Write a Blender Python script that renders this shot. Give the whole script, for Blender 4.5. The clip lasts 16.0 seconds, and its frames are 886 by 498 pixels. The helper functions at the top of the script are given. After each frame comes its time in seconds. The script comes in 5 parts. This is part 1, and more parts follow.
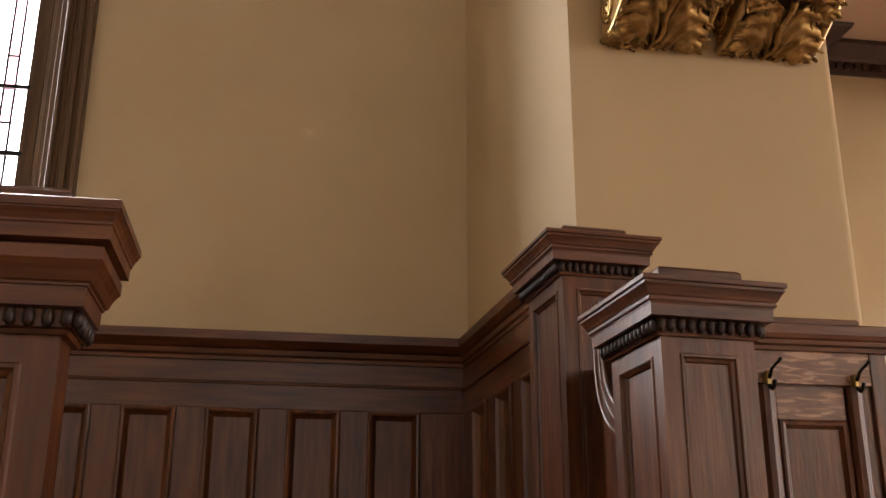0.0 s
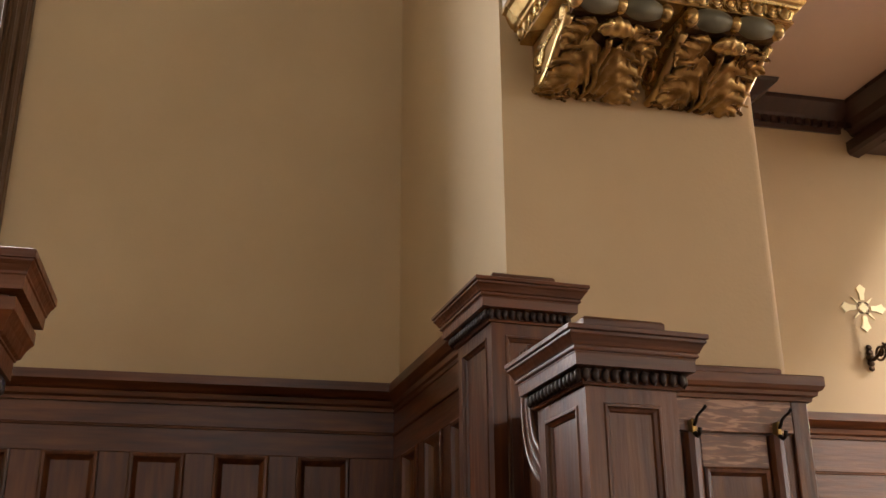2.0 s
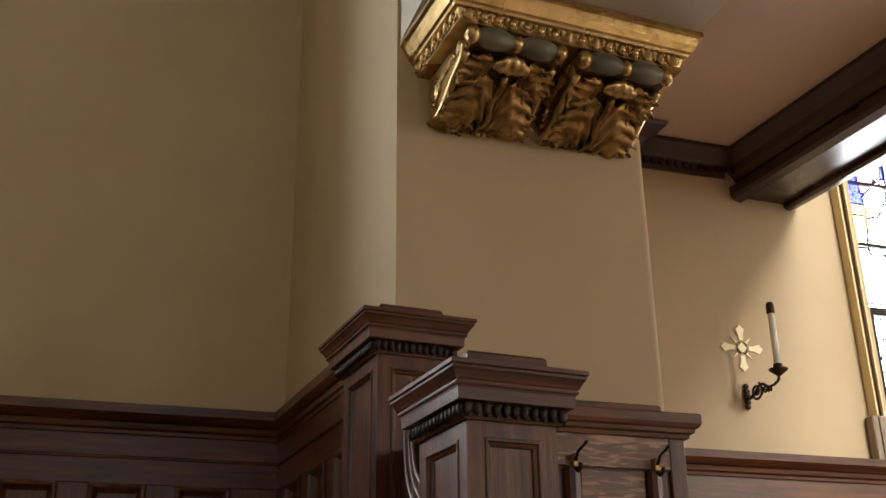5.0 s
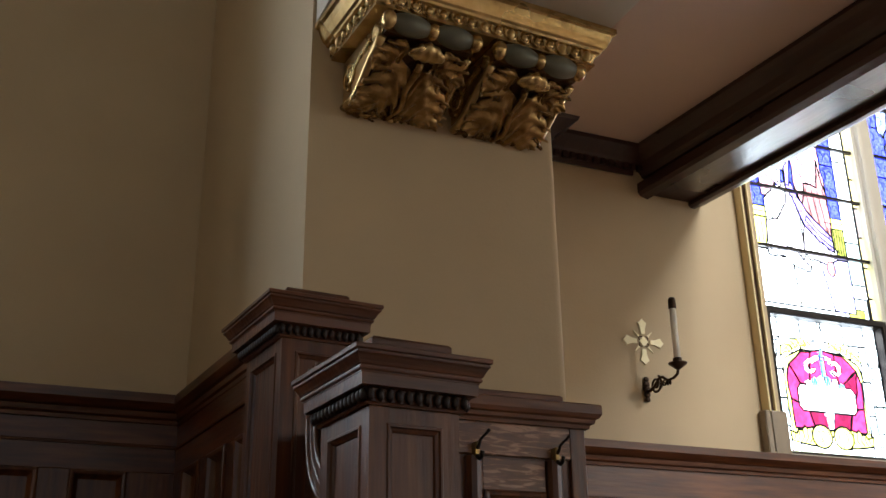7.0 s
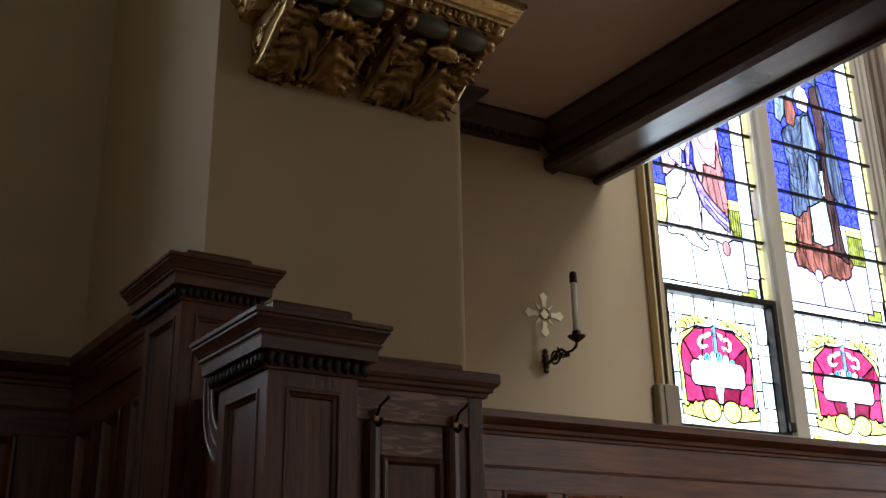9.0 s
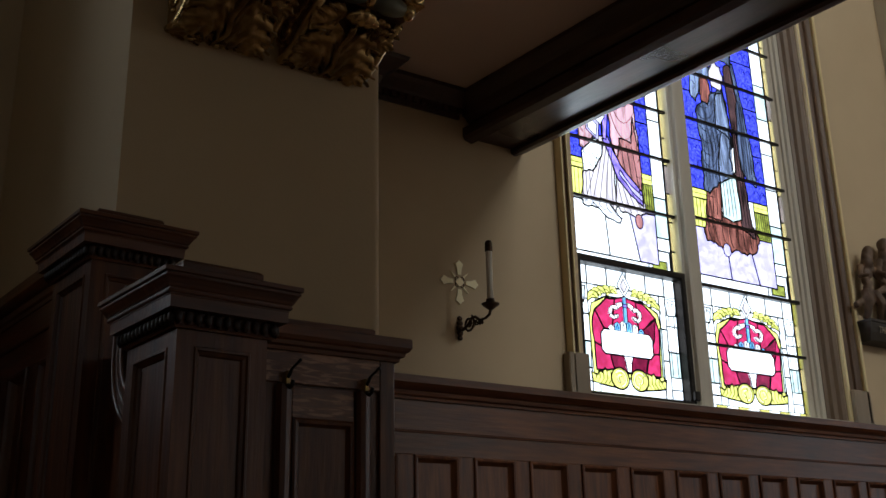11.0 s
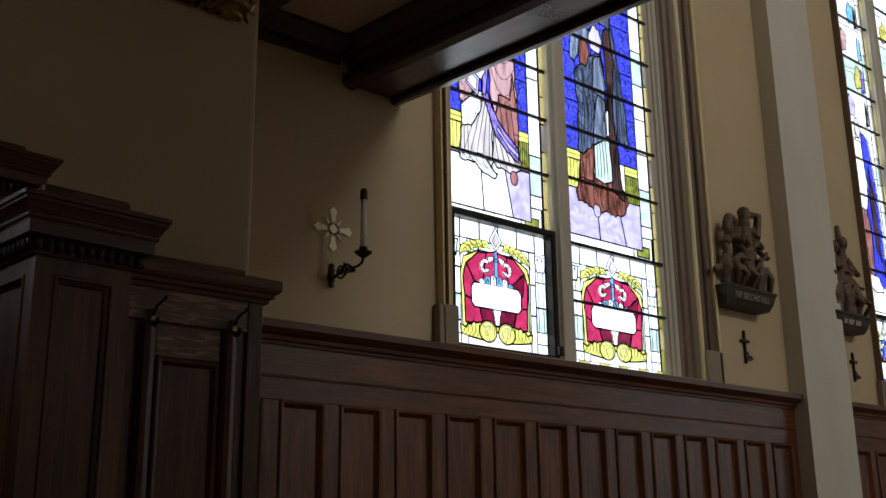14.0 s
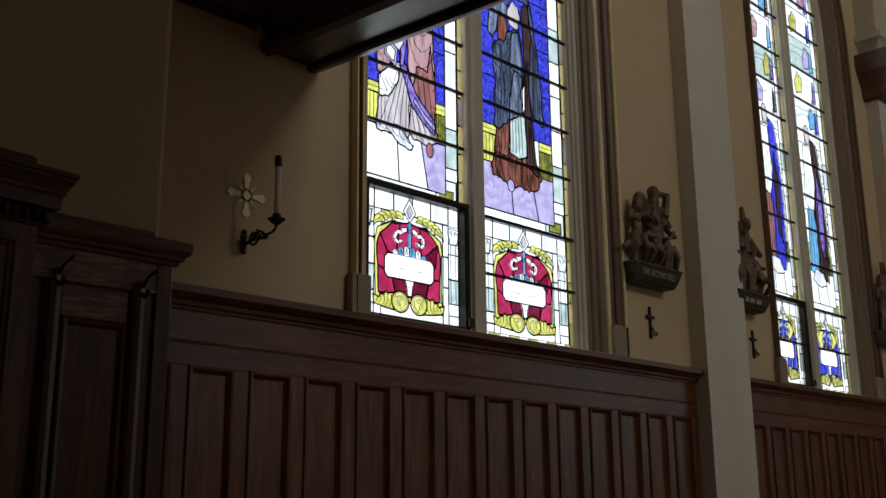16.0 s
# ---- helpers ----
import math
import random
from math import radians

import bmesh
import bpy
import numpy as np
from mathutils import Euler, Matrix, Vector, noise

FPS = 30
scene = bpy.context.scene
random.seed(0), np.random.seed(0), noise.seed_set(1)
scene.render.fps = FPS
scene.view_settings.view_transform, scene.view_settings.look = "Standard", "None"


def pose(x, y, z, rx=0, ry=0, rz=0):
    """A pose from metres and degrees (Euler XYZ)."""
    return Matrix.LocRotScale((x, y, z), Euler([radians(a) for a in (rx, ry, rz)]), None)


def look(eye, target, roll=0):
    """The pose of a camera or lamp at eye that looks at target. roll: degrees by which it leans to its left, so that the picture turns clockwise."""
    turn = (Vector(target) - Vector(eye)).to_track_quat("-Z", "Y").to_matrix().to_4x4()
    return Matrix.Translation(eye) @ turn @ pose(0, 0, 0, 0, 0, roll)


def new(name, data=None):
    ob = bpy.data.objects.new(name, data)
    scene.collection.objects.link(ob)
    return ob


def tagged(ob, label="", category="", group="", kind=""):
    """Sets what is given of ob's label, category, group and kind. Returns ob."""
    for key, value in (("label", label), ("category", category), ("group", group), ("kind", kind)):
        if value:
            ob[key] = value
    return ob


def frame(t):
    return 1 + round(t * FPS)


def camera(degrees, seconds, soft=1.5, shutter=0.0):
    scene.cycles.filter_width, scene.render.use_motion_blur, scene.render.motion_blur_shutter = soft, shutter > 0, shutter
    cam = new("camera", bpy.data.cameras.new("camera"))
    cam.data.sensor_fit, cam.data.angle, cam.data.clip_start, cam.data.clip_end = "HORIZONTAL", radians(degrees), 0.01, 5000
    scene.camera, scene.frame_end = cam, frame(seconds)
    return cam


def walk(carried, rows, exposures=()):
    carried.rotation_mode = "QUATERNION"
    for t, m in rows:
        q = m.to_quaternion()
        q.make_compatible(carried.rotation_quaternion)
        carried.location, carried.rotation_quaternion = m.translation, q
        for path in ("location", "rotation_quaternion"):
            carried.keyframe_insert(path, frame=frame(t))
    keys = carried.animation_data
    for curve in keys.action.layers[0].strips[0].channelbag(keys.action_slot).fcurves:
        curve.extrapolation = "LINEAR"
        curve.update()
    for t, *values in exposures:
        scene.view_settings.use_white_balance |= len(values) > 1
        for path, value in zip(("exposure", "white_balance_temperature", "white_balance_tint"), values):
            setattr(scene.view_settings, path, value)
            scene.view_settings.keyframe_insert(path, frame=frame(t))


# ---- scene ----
from mathutils.geometry import delaunay_2d_cdt

cam = camera(45.9, 16.0, soft=1.5)
PATH = [
    (0, (0.0, 0.0, 1.4), (0.319, 2.0614, 2.0974), 0.1),
    (0.5, (0.0077, -0.0055, 1.4033), (0.3531, 2.0449, 2.1205), 0.0),
    (1, (0.011, -0.0099, 1.4033), (0.3872, 2.0273, 2.1436), -0.1),
    (1.5, (0.0099, -0.0187, 1.4066), (0.4202, 2.0053, 2.1645), -0.3),
    (2, (0.0154, -0.011, 1.411), (0.4587, 1.9987, 2.1887), -0.4),
    (2.5, (0.0176, -0.0132, 1.4132), (0.4939, 1.9822, 2.2074), -0.5),
    (3, (0.0231, -0.0099, 1.4154), (0.5302, 1.9723, 2.2261), -0.6),
    (3.5, (0.0253, -0.0209, 1.4165), (0.5621, 1.9492, 2.2371), -0.6),
    (4, (0.0297, -0.0165, 1.4154), (0.5995, 1.9393, 2.247), -0.7),
    (6.5, (0.0319, -0.0143, 1.4154), (0.8129, 1.8733, 2.2327), -0.7),
    (7, (0.0374, -0.0099, 1.4132), (0.8635, 1.8623, 2.2217), -0.8),
    (7.5, (0.0385, -0.0077, 1.411), (0.913, 1.848, 2.2074), -0.8),
    (8, (0.0352, -0.0055, 1.4077), (0.9603, 1.8304, 2.1898), -1.0),
    (8.5, (0.0396, -0.0044, 1.4055), (1.0087, 1.8161, 2.1733), -1.1),
    (9, (0.0407, -0.022, 1.4022), (1.0494, 1.7842, 2.1513), -1.0),
    (11.5, (0.0429, -0.0605, 1.3791), (1.2386, 1.661, 2.0468), -1.1),
    (12, (0.0429, -0.0693, 1.3736), (1.2738, 1.6346, 2.0248), -0.9),
    (12.5, (0.0407, -0.0682, 1.3747), (1.3101, 1.6137, 2.0072), -0.8),
    (13, (0.0363, -0.0682, 1.367), (1.3442, 1.5884, 1.9852), -0.7),
    (13.5, (0.0429, -0.0605, 1.3615), (1.3882, 1.5708, 1.9654), -0.7),
    (14, (0.0495, -0.0462, 1.3615), (1.4355, 1.5576, 1.95), -0.7),
    (14.5, (0.0462, -0.0517, 1.3549), (1.4685, 1.5246, 1.9291), -0.5),
    (15, (0.0407, -0.0682, 1.345), (1.4982, 1.4817, 1.906), -0.4),
    (15.5, (0.044, -0.0704, 1.3461), (1.5334, 1.4531, 1.8917), -0.3),
    (16, (0.0407, -0.0737, 1.3329), (1.5642, 1.4201, 1.8686), -0.5),
]
EXPOSURES = [
    (0, 0.18, 6550, 18), (3.5, -0.13, 6350, 13), (7, -0.93, 5600, 6), (8.5, -1.62, 5480, 7), (9, -1.97, 5450, 7), (12.5, -3.14, 5750, 6), (14.2, -3.28, 5850, 6), (16, -3.76, 5950, 7),
]
walk(cam, [(t, look(e, g, r)) for t, e, g, r in PATH], EXPOSURES)

# ---------------------------------------------------------------- plan
W = 3.667            # face of the side wall
F = 2.53             # front of the great pier
PX0, PX1 = 0.75, 1.535
SOFFIT = 3.62
ROOM = (-7.0, 15.0, -7.5, 9.5)   # x0, x1, y0, ceiling
SILL = 2.255
SKYGLOW = 30.0
SKEW = 5.0           # the gallery beams stand off the square of the side wall

# ---------------------------------------------------------------- light
world = bpy.data.worlds.new("sky")
scene.world = world
world.use_nodes = True
wn = world.node_tree
sky = wn.nodes.new("ShaderNodeTexSky")
sky.sky_type, sky.sun_disc = "NISHITA", False
sky.sun_elevation, sky.sun_rotation = radians(40), radians(150)
wn.links.new(sky.outputs[0], wn.nodes["Background"].inputs[0])
wn.nodes["Background"].inputs[1].default_value = 0.1


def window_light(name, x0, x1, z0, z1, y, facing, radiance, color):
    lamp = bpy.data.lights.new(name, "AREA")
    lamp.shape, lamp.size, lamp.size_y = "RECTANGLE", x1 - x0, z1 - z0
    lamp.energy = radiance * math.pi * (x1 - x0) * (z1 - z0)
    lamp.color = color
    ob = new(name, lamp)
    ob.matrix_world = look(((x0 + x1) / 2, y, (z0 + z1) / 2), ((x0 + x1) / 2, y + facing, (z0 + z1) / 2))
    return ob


DAY = (1.0, 0.985, 0.96)
WARM = (1.0, 0.92, 0.80)
window_light("daylight_left", -3.0, -0.6, 2.0, 7.2, W + 0.72, -1, 28.0, DAY)
window_light("daylight_middle", 3.0, 5.6, 2.0, 7.2, W + 0.6, -1, 16.0, DAY)
window_light("daylight_right", 7.2, 9.5, 2.0, 7.2, W + 0.6, -1, 16.0, DAY)
# unseen windows assumed across the nave, each set to brighten the walls facing it
for xc, strength in ((-4.5, 1.2), (0.5, 0.8), (5.5, 1.5), (10.5, 10.0)):
    window_light("assumed_daylight_across", xc - 1.1, xc + 1.1, 2.4, 7.6, -7.9, 1, strength, WARM)
# unseen lamp added beyond the end wall to put a sheen on the wainscot
end_lamp = bpy.data.lights.new("added_end_light", "AREA")
end_lamp.shape, end_lamp.size, end_lamp.size_y = "RECTANGLE", 4.4, 3.4
end_lamp.energy, end_lamp.color = 7.0 * math.pi * 4.4 * 3.4, DAY
new("added_end_light", end_lamp).matrix_world = look((15.5, -4.0, 3.3), (14.5, -4.0, 3.3))
# unseen high window, placed so the wooden beam throws its diagonal wall shadow
high = window_light("assumed_daylight_high", 4.1, 8.0, 7.6, 9.2, -7.9, 1, 175.0, WARM)

# ---------------------------------------------------------------- materials


def material(name):
    m = bpy.data.materials.new(name)
    m.use_nodes = True
    return m, m.node_tree.nodes, m.node_tree.links, m.node_tree.nodes["Principled BSDF"]


def ramp(nodes, stops):
    r = nodes.new("ShaderNodeValToRGB")
    while len(r.color_ramp.elements) < len(stops):
        r.color_ramp.elements.new(0.5)
    for e, (p, c) in zip(r.color_ramp.elements, stops):
        e.position, e.color = p, (*c, 1)
    return r


def textured(name, stops, scale, stretch=(1, 1, 1), rough=0.5, metal=0.0, bump=0.1, bump_scale=60.0, detail=6.0, second=0.3,
             rough_var=0.1, coat=0.0, bump_stretch=None, distortion=0.0, spec=0.35, tilt=0):
    """Noise at two scales for the colour, a finer one for the relief, and a change of gloss."""
    m, n, l, b = material(name)
    tc = n.new("ShaderNodeTexCoord")
    info = n.new("ShaderNodeObjectInfo")
    shift = n.new("ShaderNodeVectorMath")
    shift.operation = "MULTIPLY_ADD"
    shift.inputs[1].default_value = (7.3, 3.1, 5.7)
    l.new(info.outputs["Random"], shift.inputs[0])
    l.new(tc.outputs["Object"], shift.inputs[2])
    mp = n.new("ShaderNodeMapping")
    mp.inputs["Scale"].default_value = stretch
    mp.inputs["Rotation"].default_value = (0, radians(tilt), 0)
    l.new(shift.outputs[0], mp.inputs[0])
    n1 = n.new("ShaderNodeTexNoise")
    n1.inputs["Scale"].default_value, n1.inputs["Detail"].default_value = scale, detail
    n1.inputs["Distortion"].default_value = distortion
    l.new(mp.outputs[0], n1.inputs["Vector"])
    n2 = n.new("ShaderNodeTexNoise")
    n2.inputs["Scale"].default_value, n2.inputs["Detail"].default_value = 2.3, 3
    l.new(shift.outputs[0], n2.inputs["Vector"])
    mix = n.new("ShaderNodeMix")
    mix.inputs[0].default_value = second
    l.new(n1.outputs[0], mix.inputs[2])
    l.new(n2.outputs[0], mix.inputs[3])
    r = ramp(n, stops)
    l.new(mix.outputs[0], r.inputs[0])
    l.new(r.outputs[0], b.inputs["Base Color"])
    rr = n.new("ShaderNodeMapRange")
    rr.inputs[3].default_value, rr.inputs[4].default_value = rough - rough_var, rough + rough_var
    l.new(n2.outputs[0], rr.inputs[0])
    l.new(rr.outputs[0], b.inputs["Roughness"])
    b.inputs["Metallic"].default_value = metal
    b.inputs["Coat Weight"].default_value = coat
    b.inputs["Specular IOR Level"].default_value = spec
    b.inputs["Coat Roughness"].default_value = 0.22
    if bump:
        mp2 = n.new("ShaderNodeMapping")
        mp2.inputs["Scale"].default_value = bump_stretch or stretch
        l.new(shift.outputs[0], mp2.inputs[0])
        n3 = n.new("ShaderNodeTexNoise")
        n3.inputs["Scale"].default_value, n3.inputs["Detail"].default_value = bump_scale, 4
        l.new(mp2.outputs[0], n3.inputs["Vector"])
        bp = n.new("ShaderNodeBump")
        bp.inputs["Strength"].default_value, bp.inputs["Distance"].default_value = bump, 0.01
        l.new(n3.outputs[0], bp.inputs["Height"])
        l.new(bp.outputs[0], b.inputs["Normal"])
    return m


OAK = [(0.30, (0.034, 0.0095, 0.0028)), (0.5, (0.092, 0.028, 0.0078)), (0.70, (0.175, 0.060, 0.018))]
oak_v = textured("oak_upright_grain", OAK, 14, (3.0, 3.0, 0.28), 0.33, 0, 0.12, 30, coat=0.12, spec=0.42)
oak_h = textured("oak_level_grain", OAK, 14, (0.28, 3.0, 3.0), 0.33, 0, 0.12, 30, coat=0.12, spec=0.42)
oak_gloss = textured("polished_oak", OAK, 14, (3.0, 3.0, 0.28), 0.3, 0, 0.05, 30, coat=0.25, spec=0.5)
oak_fig = textured("oak_quartersawn", [(0.40, (0.11, 0.042, 0.017)), (0.53, (0.17, 0.07, 0.03)), (0.60, (0.40, 0.22, 0.13))], 24, (0.55, 2, 3.6), 0.30, 0, 0.12, 30, coat=0.4, distortion=0.8, second=0.05, tilt=22)
# oak beads coloured near black for the shadow under the cap's fascia
bead_wood = textured("shaded_bead_oak", [(0.3, (0.012, 0.006, 0.004)), (0.7, (0.03, 0.014, 0.009))], 10, (2, 2, 2), 0.42, 0, 0.08, 30, spec=0.4)
oak_dark = textured("dark_stained_oak", [(0.3, (0.028, 0.012, 0.009)), (0.7, (0.062, 0.026, 0.018))], 10, (2, 0.4, 2), 0.3, 0, 0.08, 30, coat=0.4)
PAINT = [(0.3, (0.49, 0.375, 0.228)), (0.7, (0.57, 0.447, 0.28))]
plaster = textured("beige_painted_plaster", PAINT, 1.6, (1, 1, 1), 0.62, 0, 0.06, 90, second=0.5)
plaster_pale = textured("pale_painted_plaster", [(0.3, (0.56, 0.52, 0.44)), (0.7, (0.64, 0.60, 0.52))], 1.6, (2, 2, 0.5), 0.6, 0, 0.08, 60, second=0.5)
plaster_pink = textured("ceiling_plaster", [(0.3, (0.56, 0.42, 0.34)), (0.7, (0.62, 0.47, 0.385))], 1.4, (1, 1, 1), 0.7, 0, 0.05, 80, second=0.5)
floor_mat = textured("floor_stone", [(0.3, (0.16, 0.11, 0.075)), (0.7, (0.24, 0.17, 0.12))], 6, (1, 1, 1), 0.45, 0, 0.05, 40)
gold = textured("worn_gilding", [(0.25, (0.22, 0.13, 0.045)), (0.45, (0.56, 0.39, 0.16)), (0.8, (0.80, 0.60, 0.30))], 18, (1, 1, 1), 0.27, 0.92, 0.14, 60)
gold_dark = textured("browned_gilding", [(0.3, (0.09, 0.045, 0.015)), (0.5, (0.30, 0.18, 0.06)), (0.72, (0.58, 0.40, 0.16))], 20, (1, 1, 1), 0.28, 0.75, 0.3, 60)
# bracket ground coloured dark for the recess shade between the leaves
recess = textured("shaded_recess_ground", [(0.3, (0.045, 0.022, 0.009)), (0.7, (0.15, 0.078, 0.03))], 22, (1, 1, 1), 0.4, 0.6, 0.4, 60)
gilt_line = textured("gilt_line", [(0.3, (0.70, 0.56, 0.28)), (0.7, (0.80, 0.67, 0.38))], 20, (1, 1, 0.3), 0.45, 0.15, 0.05, 60)
cross_gold = textured("bright_gilt", [(0.3, (0.85, 0.76, 0.48)), (0.7, (0.92, 0.84, 0.58))], 20, (1, 1, 1), 0.5, 0.2, 0.05, 60)
silver = textured("grey_paint", [(0.3, (0.10, 0.10, 0.07)), (0.7, (0.22, 0.21, 0.15))], 12, (1, 1, 1), 0.45, 0.2, 0.1, 40)
iron = textured("black_iron", [(0.3, (0.012, 0.010, 0.009)), (0.7, (0.03, 0.024, 0.02))], 20, (1, 1, 1), 0.42, 0.7, 0.1, 60)
bronze = textured("dark_bronze", [(0.3, (0.03, 0.018, 0.012)), (0.7, (0.085, 0.05, 0.03))], 20, (1, 1, 1), 0.38, 0.8, 0.1, 60)
brass = textured("brass", [(0.3, (0.28, 0.18, 0.06)), (0.7, (0.42, 0.28, 0.10))], 20, (1, 1, 1), 0.3, 0.9, 0.1, 60)
candle_mat = textured("ivory_candle", [(0.3, (0.80, 0.75, 0.64)), (0.7, (0.86, 0.81, 0.7))], 20, (1, 1, 0.3), 0.5, 0, 0.03, 40)
relief_mat = textured("carved_painted_wood", [(0.3, (0.04, 0.023, 0.014)), (0.55, (0.13, 0.08, 0.05)), (0.75, (0.27, 0.185, 0.12))], 16, (1, 1, 0.6), 0.5, 0, 0.2, 50)
shelf_mat = textured("dark_green_shelf", [(0.3, (0.024, 0.019, 0.014)), (0.7, (0.05, 0.04, 0.03))], 16, (0.4, 1, 1), 0.5, 0, 0.1, 50)
letter_mat = textured("faded_gilt_letters", [(0.3, (0.34, 0.28, 0.2)), (0.7, (0.42, 0.35, 0.26))], 30, (1, 1, 1), 0.5, 0.2, 0, 50)
lead = textured("lead_came", [(0.3, (0.008, 0.008, 0.01)), (0.7, (0.025, 0.025, 0.03))], 30, (1, 1, 1), 0.5, 0.5, 0.05, 60)
trim_cream = textured("cream_trim", [(0.3, (0.5, 0.45, 0.36)), (0.7, (0.58, 0.53, 0.43))], 12, (2, 2, 0.3), 0.45, 0, 0.05, 60)
trim_taupe = textured("taupe_trim", [(0.3, (0.24, 0.185, 0.125)), (0.7, (0.30, 0.235, 0.16))], 12, (2, 2, 0.3), 0.45, 0, 0.05, 60)
# taupe darkened for the reveals' shade; window 3's beads take it as dark paint
trim_dark_shaded = textured("dark_shaded_trim", [(0.3, (0.15, 0.10, 0.062)), (0.7, (0.19, 0.13, 0.082))], 12, (2, 2, 0.3), 0.45, 0, 0.05, 60)
trim_brown = textured("brown_trim", [(0.3, (0.085, 0.046, 0.024)), (0.7, (0.125, 0.072, 0.038))], 12, (2, 2, 0.3), 0.4, 0, 0.05, 60)


def glass(name, color, rough_color=0.25, drape=False, fine=False):
    """Stained glass: tinted clear glass, streaky, with a slight gloss."""
    m, n, l, b = material(name)
    n.remove(b)
    out = n["Material Output"]
    tc = n.new("ShaderNodeTexCoord")
    no = n.new("ShaderNodeTexNoise")
    no.inputs["Scale"].default_value, no.inputs["Detail"].default_value, no.inputs["Distortion"].default_value = 22, 5, 0.6
    if fine:
        no.inputs["Scale"].default_value, no.inputs["Distortion"].default_value = 34, 2.5
    if drape:
        no.inputs["Scale"].default_value = 9
        mp = n.new("ShaderNodeMapping")
        mp.inputs["Scale"].default_value = (3.2, 1, 0.55)
        mp.inputs["Rotation"].default_value = (0, 0.16, 0)
        l.new(tc.outputs["Object"], mp.inputs[0])
        l.new(mp.outputs[0], no.inputs["Vector"])
    else:
        l.new(tc.outputs["Object"], no.inputs["Vector"])
    dark = tuple(c * (1 - rough_color) ** (1 + 0.5 * (1 - c)) for c in color)
    r = ramp(n, [(0.35, dark), (0.65, color)])
    l.new(no.outputs[0], r.inputs[0])
    tr = n.new("ShaderNodeBsdfTransparent")
    l.new(r.outputs[0], tr.inputs[0])
    gl = n.new("ShaderNodeBsdfGlossy")
    gl.inputs["Roughness"].default_value = 0.15
    mx = n.new("ShaderNodeMixShader")
    mx.inputs[0].default_value = 0.05
    l.new(tr.outputs[0], mx.inputs[1])
    l.new(gl.outputs[0], mx.inputs[2])
    l.new(mx.outputs[0], out.inputs[0])
    return m


GLASS = {
    "white": glass("white_glass", (0.74, 0.74, 0.72), 0.12), "milk": glass("milky_glass", (0.62, 0.63, 0.63), 0.25),
    "yellow": glass("yellow_glass", (0.56, 0.54, 0.12), 0.35), "gold": glass("golden_glass", (0.42, 0.37, 0.09), 0.4),
    "straw": glass("straw_glass", (0.84, 0.72, 0.34), 0.15), "crimson": glass("crimson_glass", (0.12, 0.006, 0.026), 0.4),
    "red": glass("ruby_glass", (0.33, 0.018, 0.07), 0.35), "pink": glass("pink_glass", (0.40, 0.235, 0.25), 0.4, True),
    "rose": glass("rose_glass", (0.25, 0.105, 0.10), 0.4, True), "blue": glass("blue_glass", (0.055, 0.06, 0.56), 0.7, fine=True),
    "sky": glass("pale_blue_glass", (0.14, 0.34, 0.55), 0.4), "lilac": glass("lilac_glass", (0.36, 0.31, 0.50), 0.3),
    "violet": glass("violet_glass", (0.20, 0.14, 0.46), 0.5), "slate": glass("slate_glass", (0.065, 0.08, 0.13), 0.8, True),
    "brown": glass("brown_glass", (0.05, 0.026, 0.026), 0.7, True), "russet": glass("russet_glass", (0.17, 0.06, 0.045), 0.75, True),
    "cream": glass("cream_glass", (0.46, 0.40, 0.41), 0.38, True), "haze": glass("hazy_blue_glass", (0.14, 0.165, 0.24), 0.8, True), "green": glass("olive_glass", (0.20, 0.21, 0.035), 0.5),
    "mint": glass("mint_glass", (0.40, 0.47, 0.44), 0.3), "drape": glass("white_drapery_glass", (0.60, 0.58, 0.60), 0.4, True),
}

# ---------------------------------------------------------------- mesh helpers


def part(name, bm, mat, parent=None, label="", smooth=False):
    bmesh.ops.recalc_face_normals(bm, faces=bm.faces[:])
    me = bpy.data.meshes.new(name)
    bm.to_mesh(me)
    bm.free()
    me.materials.append(mat)
    if smooth:
        for p in me.polygons:
            p.use_smooth = True
    ob = new(name, me)
    if parent is not None:
        ob.parent = parent
    if label:
        ob["label"] = label
    return ob


def thing(name, m, label="", category="", group="", kind=""):
    ob = new(name)
    ob.matrix_world = m
    ob.empty_display_size = 0.1
    return tagged(ob, label, category, group, kind)


def add_box(bm, x0, x1, y0, y1, z0, z1, bevel=0.0):
    m = Matrix.Translation(((x0 + x1) / 2, (y0 + y1) / 2, (z0 + z1) / 2)) @ Matrix.Diagonal((x1 - x0, y1 - y0, z1 - z0, 1))
    vs = bmesh.ops.create_cube(bm, size=1, matrix=m)["verts"]
    if bevel:
        es = list({e for v in vs for e in v.link_edges})
        bmesh.ops.bevel(bm, geom=es, offset=bevel, segments=1, affect="EDGES")
    return bm


def box(x0, x1, y0, y1, z0, z1, bevel=0.0):
    return add_box(bmesh.new(), x0, x1, y0, y1, z0, z1, bevel)


def loft(bm, rings, closed=True, caps=True):
    """Joins rings of points, all of one length, by quads."""
    vs = [[bm.verts.new(p) for p in ring] for ring in rings]
    n = len(vs[0])
    for a, b in zip(vs, vs[1:]):
        for i in range(n if closed else n - 1):
            j = (i + 1) % n
            bm.faces.new((a[i], a[j], b[j], b[i]))
    if caps:
        bm.faces.new(vs[0])
        bm.faces.new(vs[-1])
    return bm


def run(profile, x0, x1, bm=None):
    """A moulding along x: its profile is a loop of (out towards -y, z)."""
    bm = bm or bmesh.new()
    return loft(bm, [[(x, -o, z) for o, z in profile] for x in (x0, x1)])


